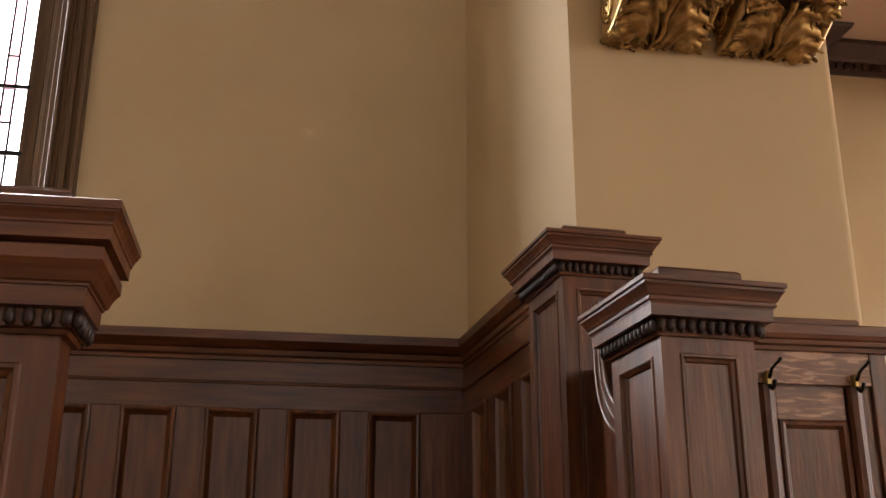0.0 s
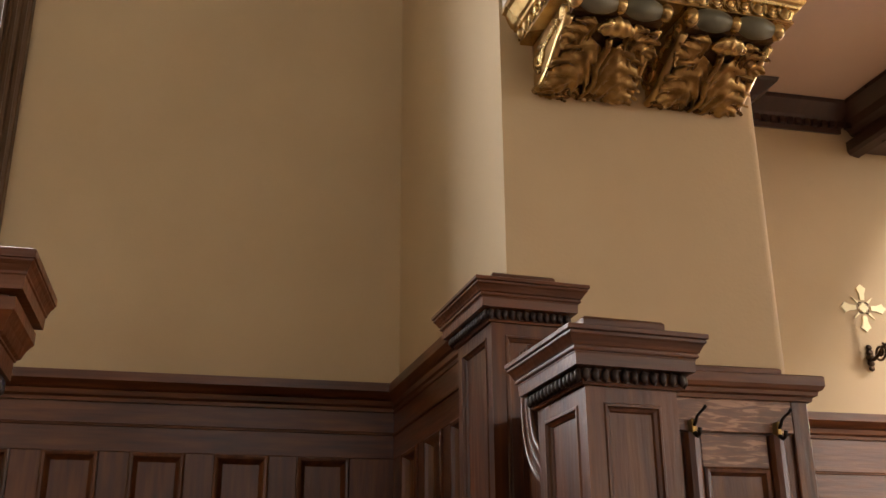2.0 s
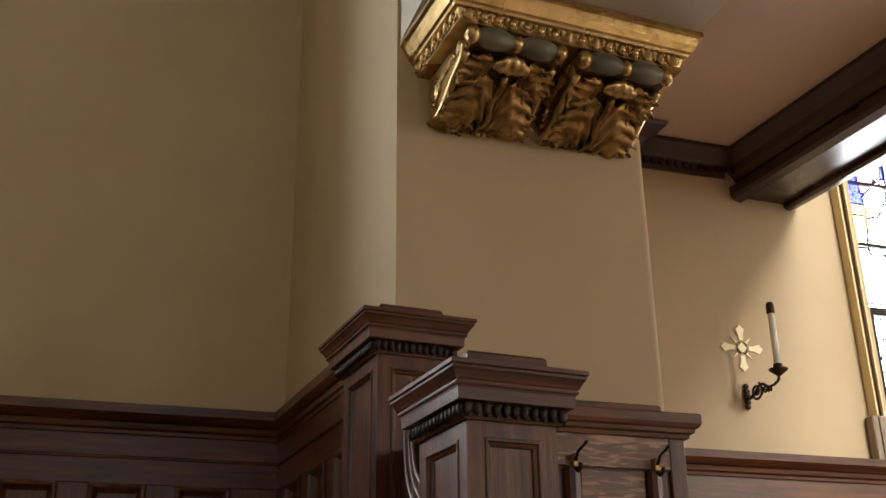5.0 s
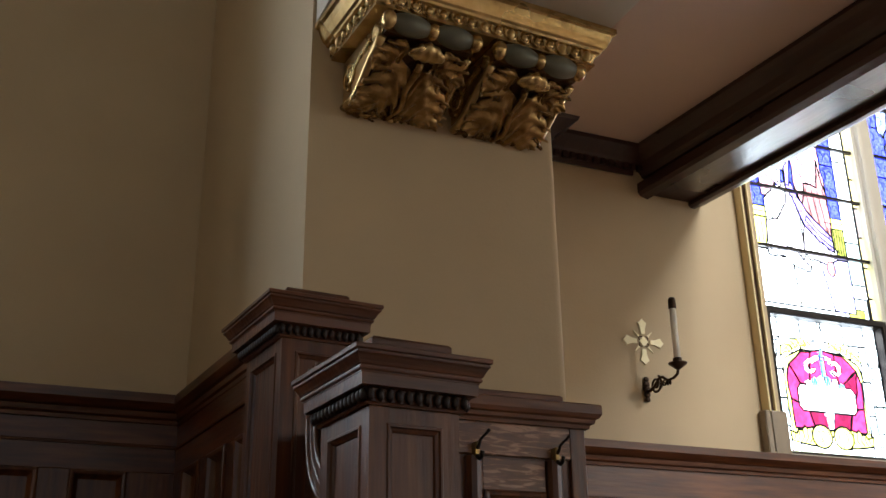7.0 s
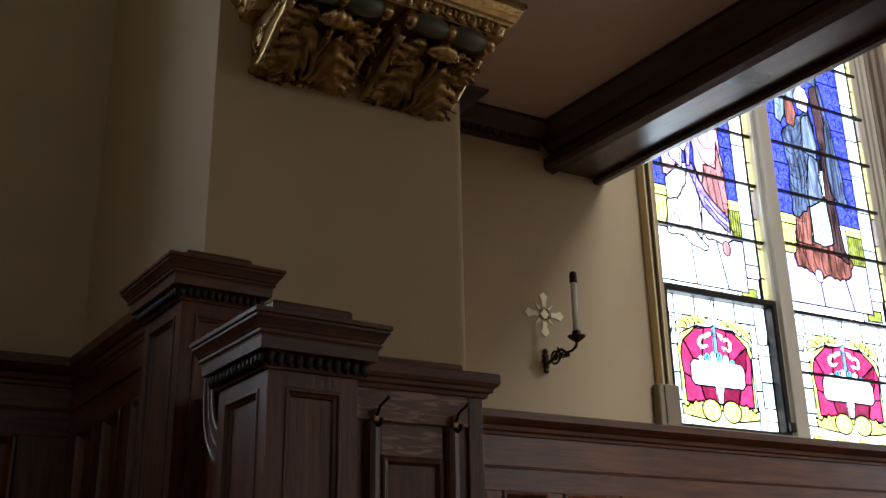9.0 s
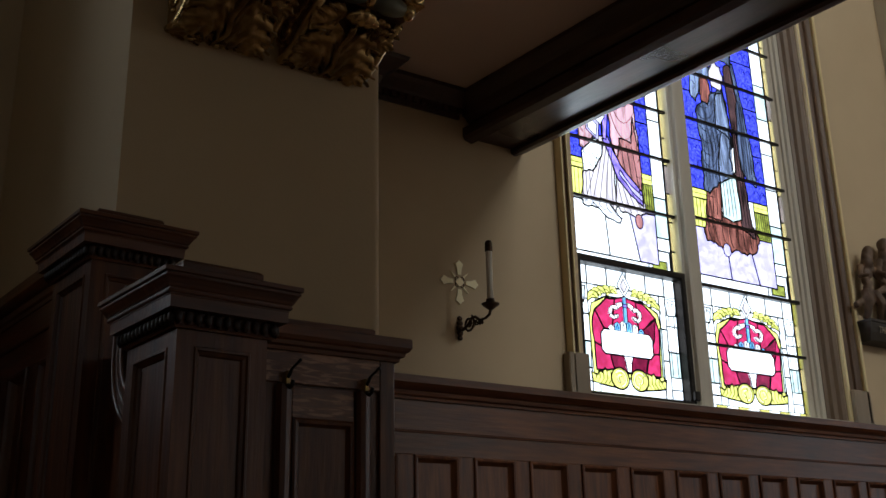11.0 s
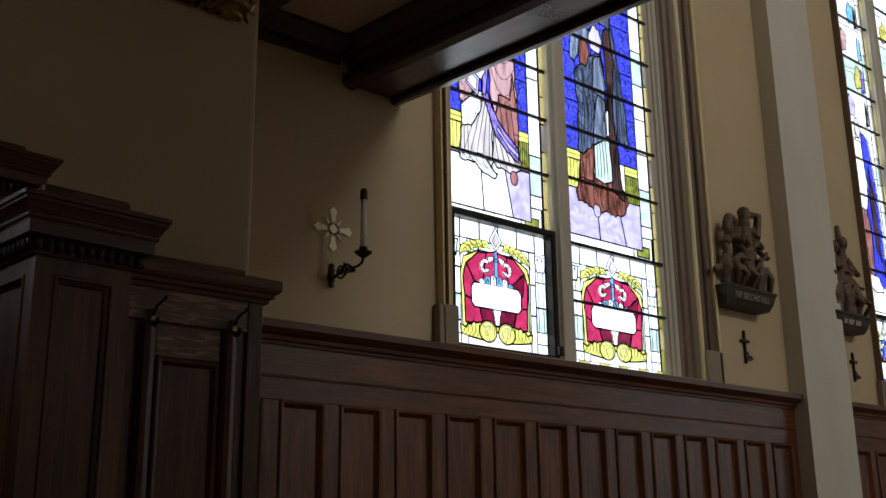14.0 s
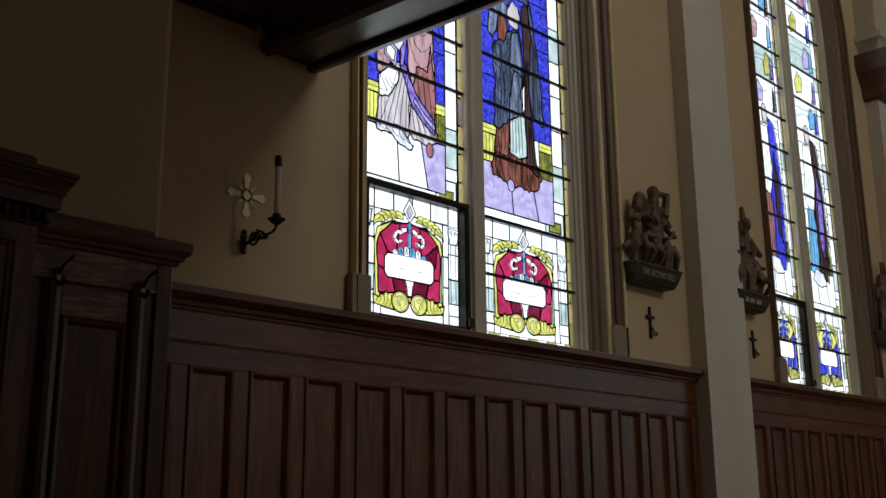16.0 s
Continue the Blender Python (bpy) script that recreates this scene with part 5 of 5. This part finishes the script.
def bracket(x0, x1, seed):
    top = [(F + 0.02, 3.049), (2.235, 3.049), (2.212, 3.035), (2.212, 3.008), (2.235, 2.992)]
    bottom = [under(k / 16) for k in range(17)]
    body = bmesh.new()
    loft(body, [[(x, y, z) for y, z in top + [(y, z + 0.006) for y, z in bottom] + [(F + 0.02, 2.905)]] for x in (x0, x1)])
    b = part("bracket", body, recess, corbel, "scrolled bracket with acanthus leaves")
    xm = (x0 + x1) / 2
    # side faces: raised border, volutes and a row of rosettes
    for sx, x in ((-1, x0), (1, x1)):
        side = [(2.25, 3.046), (2.25, 3.0)] + [(y, z + 0.012) for y, z in bottom[1::3]] + [(F - 0.004, 2.915), (F - 0.004, 3.046)]
        part("side_plate", loft(bmesh.new(), [[(x + sx * d, y, z) for y, z in side] for d in (-0.001, 0.004)]), gold, b, "gilded side of the bracket")
        part("side_border", tube([(x, y, z + 0.002) for y, z in bottom[::2]], 0.0125, 10), gold, b, smooth=True)
        part("volute", tube(spiral(x + sx * 0.006, 2.468, 2.975, 0.042, 2.2, 1, -1.6), [0.0075] * 31 + [0.006], 6), gold, b, "gilded volute", smooth=True)
        part("volute", tube(spiral(x + sx * 0.006, 2.285, 3.012, 0.024, 2.0, -1, 1.5), 0.005, 6), gold, b, "gilded volute", smooth=True)
        bm = bmesh.new()
        ball(bm, (x + sx * 0.003, 2.468, 2.975), 0.011, 2)
        part("volute_eye", bm, gold, b, smooth=True)
        for k in range(6):
            bm = bmesh.new()
            yy, zz = 2.335 + 0.019 * k, 3.012 - 0.004 * k
            for q in range(4):
                a = q * math.pi / 2 + 0.4
                ball(bm, (x + sx * 0.006, yy + 0.006 * math.cos(a), zz + 0.006 * math.sin(a)), 0.0055, 1)
            part("rosette", bm, gold, b, smooth=True)
    # roll below the eggs: grey bellies between gilded collars
    n = 18
    prof = []
    ln = x1 - x0
    for k in range(n + 1):
        q = k / n
        prof.append((0.012 + 0.021 * abs(math.sin(2 * math.pi * q)) ** 0.9, q * ln))
    bm = turned(prof, 14)
    bmesh.ops.transform(bm, matrix=Matrix.Translation((x0, 2.222, 3.018)) @ Matrix.Rotation(radians(90), 4, "Y"), verts=bm.verts[:])
    part("roll", bm, silver, b, "grey painted baluster roll", smooth=True)
    for q, r in ((0.0, 0.028), (0.5, 0.026), (1.0, 0.028)):
        bm = bmesh.new()
        ball(bm, (x0 + ln * q, 2.22, 3.016), r, 2, (0.8, 1, 1))
        part("collar", bm, gold, b, "gilded ball collar", smooth=True)
    # shell under the roll, ribbed in one surface
    bm = ball(bmesh.new(), (0, 0, 0), 1.0, 4)
    for v in bm.verts:
        rib = 1 + 0.10 * math.cos(v.co.x * 13) - 0.1 * abs(v.co.x)
        v.co = Vector((xm + 0.054 * v.co.x, 2.258 + 0.034 * v.co.y * rib, 2.972 + 0.024 * v.co.z * rib - 0.012 * v.co.x * v.co.x))
    part("shell", bm, gold, b, "gilded ribbed shell", smooth=True)
    # leaves
    for k, (dx, sb, aim, size, wide, lobes) in enumerate(((-0.03, 0.24, 122, 0.165, 0.080, 4), (0.032, 0.24, 60, 0.175, 0.080, 4), (-0.05, 0.02, 146, 0.11, 0.056, 3), (0.052, 0.02, 36, 0.115, 0.056, 3),
                                                          (-0.105, 0.66, 96, 0.10, 0.046, 3), (0.10, 0.62, 70, 0.125, 0.052, 3), (-0.035, 0.74, 112, 0.085, 0.040, 3), (0.04, 0.76, 92, 0.08, 0.038, 3))):
        part("leaf", acanthus(xm + dx, sb, aim, size, wide, seed * 10 + k, (x0 - 0.006, x1 + 0.022), 0.016 if k < 2 else 0.010, lobes), gold_dark, b, smooth=True)
    part("midrib", tube([(xm + 0.006 * math.sin(k), y - 0.009, z - 0.009) for k, (y, z) in enumerate(bottom[3:])], [0.012 - 0.0005 * k for k in range(14)], 8), gold_dark, b, smooth=True)
    part("foot_scroll", tube([(x0 + ln * q, F - 0.012, 2.898 + 0.006 * math.sin(q * 19)) for q in [k / 20 for k in range(21)]], [0.010 + 0.004 * math.sin(k * 1.9) for k in range(21)], 7), gold, b, smooth=True)
    return b


bracket(0.852, 1.116, 3)
bracket(1.194, 1.462, 11)

# ---------------------------------------------------------------- candle bracket and gilded cross on the wall
sconce = thing("candle_sconce", pose(2.602, W, 2.50), "dark bronze scrolled wall sconce with a tall ivory candle", "sconce")
bm = bmesh.new()
for k in range(5):
    z = -0.055 + 0.022 * k
    ball(bm, (0, -0.008, z), 0.02 - 0.003 * abs(k - 2), 2, (1, 0.5, 0.9))
part("wall_plate", bm, bronze, sconce, smooth=True)
part("arm", tube([(0, -0.008, -0.02), (0.002, -0.03, -0.022), (0.006, -0.06, -0.008), (0.010, -0.085, 0.018), (0.012, -0.11, 0.02), (0.018, -0.14, 0.0), (0.024, -0.17, 0.002), (0.029, -0.192, 0.014), (0.03, -0.2, 0.036)], [0.008, 0.0075, 0.007, 0.007, 0.0065, 0.006, 0.006, 0.0065, 0.007], 8), bronze, sconce, smooth=True)
part("scroll", tube([(0.008 + p[0], p[1], p[2]) for p in spiral(0.0, -0.066, -0.002, 0.04, 1.8, 1, 2.2)], 0.0055, 6), bronze, sconce, smooth=True)
part("scroll", tube([(0.016 + p[0], p[1], p[2]) for p in spiral(0.0, -0.118, -0.002, 0.018, 1.5, -1, 0.6)], 0.004, 6), bronze, sconce, smooth=True)
for dy in (-0.088, -0.135, -0.152):
    bm = bmesh.new()
    ball(bm, (0.018, dy, -0.012), 0.0085, 1, (0.7, 1, 1.4))
    part("leaflet", bm, bronze, sconce, smooth=True)
part("drip_pan", turned([(0.006, 0.03), (0.014, 0.036), (0.038, 0.054), (0.04, 0.06), (0.024, 0.06), (0.015, 0.063), (0.019, 0.07), (0.019, 0.08), (0.013, 0.08)], 20, center=(0.03, -0.2)), bronze, sconce, smooth=True)
part("candle", turned([(0.0145, 0.08), (0.0142, 0.2), (0.0138, 0.305), (0.008, 0.307)], 16, center=(0.03, -0.2)), candle_mat, sconce, "tall ivory candle", smooth=True)
part("candle_cap", turned([(0.016, 0.296), (0.0172, 0.30), (0.0165, 0.335), (0.0125, 0.345), (0.003, 0.347)], 16, center=(0.03, -0.2)), bronze, sconce, "dark metal candle follower", smooth=True)

cross = thing("wall_cross", pose(2.607, W, 2.703), "flat gilded wall cross with flared arms and small rays", "cross")


def flat(points, t0, t1):
    return loft(bmesh.new(), [[(x, -y, z) for x, z in points] for y in (t0, t1)])


for k in range(4):
    m = Matrix.Rotation(radians(90 * k), 4, "Y")
    bm = flat([(-0.010, 0.034), (0.010, 0.034), (0.012, 0.06), (0.022, 0.086), (0.012, 0.092), (0.0, 0.104), (-0.012, 0.092), (-0.022, 0.086), (-0.012, 0.06)], 0.001, 0.007)
    bmesh.ops.transform(bm, matrix=m, verts=bm.verts[:])
    part("arm", bm, cross_gold, cross)
    bm = flat([(-0.005, 0.032), (0.005, 0.032), (0.001, 0.066), (-0.001, 0.066)], 0.001, 0.006)
    bmesh.ops.transform(bm, matrix=Matrix.Rotation(radians(90 * k + 45), 4, "Y"), verts=bm.verts[:])
    part("ray", bm, cross_gold, cross)
    bm = turned([(0.0105, 0.001), (0.0105, 0.008), (0.006, 0.0085)], 12)
    bmesh.ops.transform(bm, matrix=Matrix.Rotation(radians(90 * k), 4, "Y") @ Matrix.Translation((0, 0, 0.011)) @ Matrix.Rotation(radians(90), 4, "X"), verts=bm.verts[:])
    part("petal", bm, cross_gold, cross)
    bm = tube([((0.024 - 0.006 * math.cos(4 * a)) * math.cos(a), -0.006, (0.024 - 0.006 * math.cos(4 * a)) * math.sin(a)) for a in [radians(90 * k + 12.86 * q) for q in range(8)]], 0.0018, 6)
    part("ring", bm, bronze, cross, "dark ring")

# ---------------------------------------------------------------- carved reliefs on shelves


def figure(bm, x, y, z, h, lean, seed, kneel=False, low=0.0):
    """A draped standing or bent form as joined soft shapes."""
    rnd = random.Random(seed)
    n = 9
    for k in range(n):
        q = low + (1 - low) * k / (n - 1)
        r = h * (0.115 - 0.045 * q + 0.02 * math.sin(q * 7 + seed))
        ball(bm, (x + lean * q * h + rnd.uniform(-0.008, 0.008), y - rnd.uniform(0, 0.015), z + h * 0.82 * q + r * 0.5), r, 2, (1.0, 0.75, 1.1))
    ball(bm, (x + lean * h * 1.08, y - 0.02, z + h * 0.93), h * 0.085, 2, (0.9, 0.9, 1.15))
    for s in (-1, 1):
        a = Vector((x + lean * h * 0.8 + s * h * 0.1, y, z + h * 0.74))
        b = a + Vector((s * h * 0.13, -0.03, -h * 0.17))
        c = b + Vector((-s * h * 0.05 + lean * h * 0.3, -0.04, -h * 0.08 + rnd.uniform(0, 0.1) * h))
        tube([a, b, c], [h * 0.05, h * 0.042, h * 0.034], 8, bm)
        p = Vector((x + s * h * 0.09, y - 0.03, z + h * 0.38))
        tube([p, p + Vector((s * 0.02, -0.03 if not kneel else -0.06, -h * 0.16)), p + Vector((s * 0.03, 0.0, -h * 0.38))], [h * 0.07, h * 0.06, h * 0.05], 8, bm)


def relief(x, width, kind, shelf_label, text):
    sh = thing("relief_shelf", pose(x, W, 2.785), shelf_label, "shelf", "relief shelves on the side wall")
    w = width / 2
    part("shelf_body", loft(bmesh.new(), [[(-w * f, -d, z), (w * f, -d, z), (w * f, -0.001, z), (-w * f, -0.001, z)] for f, d, z in
                                          ((0.84, 0.09, -0.05), (0.87, 0.10, -0.044), (0.94, 0.122, 0.0), (0.985, 0.138, 0.052), (1.0, 0.145, 0.058), (1.0, 0.145, 0.072))]), shelf_mat, sh)
    if text:
        cu = bpy.data.curves.new("inscription", "FONT")
        cu.body, cu.size, cu.align_x, cu.extrude = text, 0.055, "CENTER", 0.002
        ob = new("inscription", cu)
        ob.parent = sh
        ob.location = (0, -0.131, -0.005)
        ob.rotation_euler = (radians(105), 0, 0)
        ob.scale = (0.82, 1, 1)
        cu.materials.append(letter_mat)
        ob["label"] = "faded gilt letters"
    else:
        for a, b in ((-0.6, -0.4), (-0.33, -0.02), (0.08, 0.4)):
            bm = box(a * w, b * w, -0.004, 0.0, -0.012, 0.022)
            bmesh.ops.transform(bm, matrix=Matrix.Translation((0, -0.130, 0.005)) @ Matrix.Rotation(radians(15), 4, "X"), verts=bm.verts[:])
            part("inscription_bar", bm, letter_mat, sh, "worn unreadable inscription")
    bm = bmesh.new()
    y = -0.06
    if kind == 0:
        figure(bm, -0.16, y, 0.08, 0.47, 0.10, 1, low=0.3)
        figure(bm, 0.10, y, 0.08, 0.55, -0.05, 2, low=0.36)
        figure(bm, -0.03, y - 0.025, 0.08, 0.33, 0.22, 3, True, 0.3)
        figure(bm, 0.20, y, 0.08, 0.42, -0.10, 7, low=0.4)
        tube([(-0.30, y - 0.02, 0.16), (0.06, y - 0.05, 0.33), (0.2, y - 0.02, 0.42)], 0.021, 6, bm)
        tube([(0.05, y - 0.06, 0.18), (0.24, y - 0.06, 0.34)], 0.014, 6, bm)
        tube([(0.17, y - 0.04, 0.44), (0.20, y - 0.04, 0.60), (0.11, y - 0.02, 0.585)], 0.03, 6, bm)
    else:
        figure(bm, -0.12 + 0.02 * kind, y, 0.08, 0.52, 0.05, 4 + kind)
        figure(bm, 0.05, y - 0.01, 0.08, 0.56, -0.03, 5 + kind)
        figure(bm, 0.14, y - 0.02, 0.08, 0.36, -0.12, 6 + kind, True)
        tube([(0.0, y, 0.3), (0.03, y - 0.02, 0.56), (0.05, y, 0.74)], [0.03, 0.036, 0.022], 6, bm)
    for v in bm.verts:
        v.co.y = min(v.co.y, -0.004)
        v.co.z = max(v.co.z, 0.073)
        k = Vector(v.co) * 18
        v.co += 0.010 * noise.noise_vector(k + Vector((kind * 5, 0, 0))) * (1 if v.co.z > 0.1 else 0)
        v.co.z = max(v.co.z, 0.0725)
        v.co.y = min(v.co.y, -0.003)
    me = bpy.data.meshes.new("carved_relief")
    bm.to_mesh(me)
    bm.free()
    me.materials.append(relief_mat)
    ob = new("carved_relief", me)
    ob.location = (x, W, 2.785)
    md = ob.modifiers.new("fuse", "REMESH")
    md.mode, md.voxel_size, md.use_smooth_shade = "VOXEL", 0.0065, True
    tagged(ob, "brown carved wooden relief group of draped figures on a shelf", "relief", "carved reliefs")


relief(5.70, 0.54, 0, "dark shelf with the words of a station under a carved relief", "THE SECOND FALL")
relief(6.95, 0.46, 1, "dark shelf with worn lettering under a carved relief", "")
relief(9.50, 0.46, 2, "dark shelf with worn lettering beyond the further window", "")


def small_cross(x):
    c = thing("iron_cross", pose(x, W, 2.51), "small black wall cross with a curled numeral", "cross", "small crosses below the reliefs")
    part("upright", box(-0.0085, 0.0085, -0.016, -0.001, -0.105, 0.105, 0.002), iron, c)
    part("crossbar", box(-0.045, 0.045, -0.019, -0.003, 0.028, 0.046, 0.002), iron, c)
    part("curl", tube([(0.012, -0.006, -0.055), (0.03, -0.006, -0.028), (0.042, -0.006, -0.052), (0.032, -0.006, -0.07), (0.05, -0.006, -0.064), (0.068, -0.006, -0.05), (0.07, -0.006, -0.074), (0.09, -0.006, -0.066)], 0.0045, 6), iron, c, smooth=True)
    part("bar", box(0.016, 0.062, -0.008, -0.001, -0.082, -0.076), iron, c)


small_cross(5.76)
small_cross(7.105)

# ---------------------------------------------------------------- capital on the further pilaster
cap = thing("pilaster_capital", pose(10.0, W - 0.076, 0), "cream moulded capital above a brown carved corbel on the pilaster", "capital")
part("abacus", stack(-0.25, 0.25, -0.075, 0.07, [(0.001, 5.62), (0.03, 5.62), (0.04, 5.68), (0.08, 5.74), (0.11, 5.76), (0.11, 5.82), (0.05, 5.84), (0.05, 6.5), (0.001, 6.5)]), trim_cream, cap)
part("carved_corbel", stack(-0.25, 0.25, -0.075, 0.07, [(0.001, 5.16), (0.05, 5.18), (0.06, 5.22), (0.05, 5.26), (0.10, 5.36), (0.14, 5.42), (0.16, 5.5), (0.15, 5.61), (0.001, 5.615)]), trim_brown, cap)
for k in range(5):
    bm = bmesh.new()
    ball(bm, (-0.28 + 0.14 * k, -0.13, 5.24), 0.05, 2, (0.9, 0.6, 0.9))
    part("scroll", bm, trim_brown, cap, smooth=True)
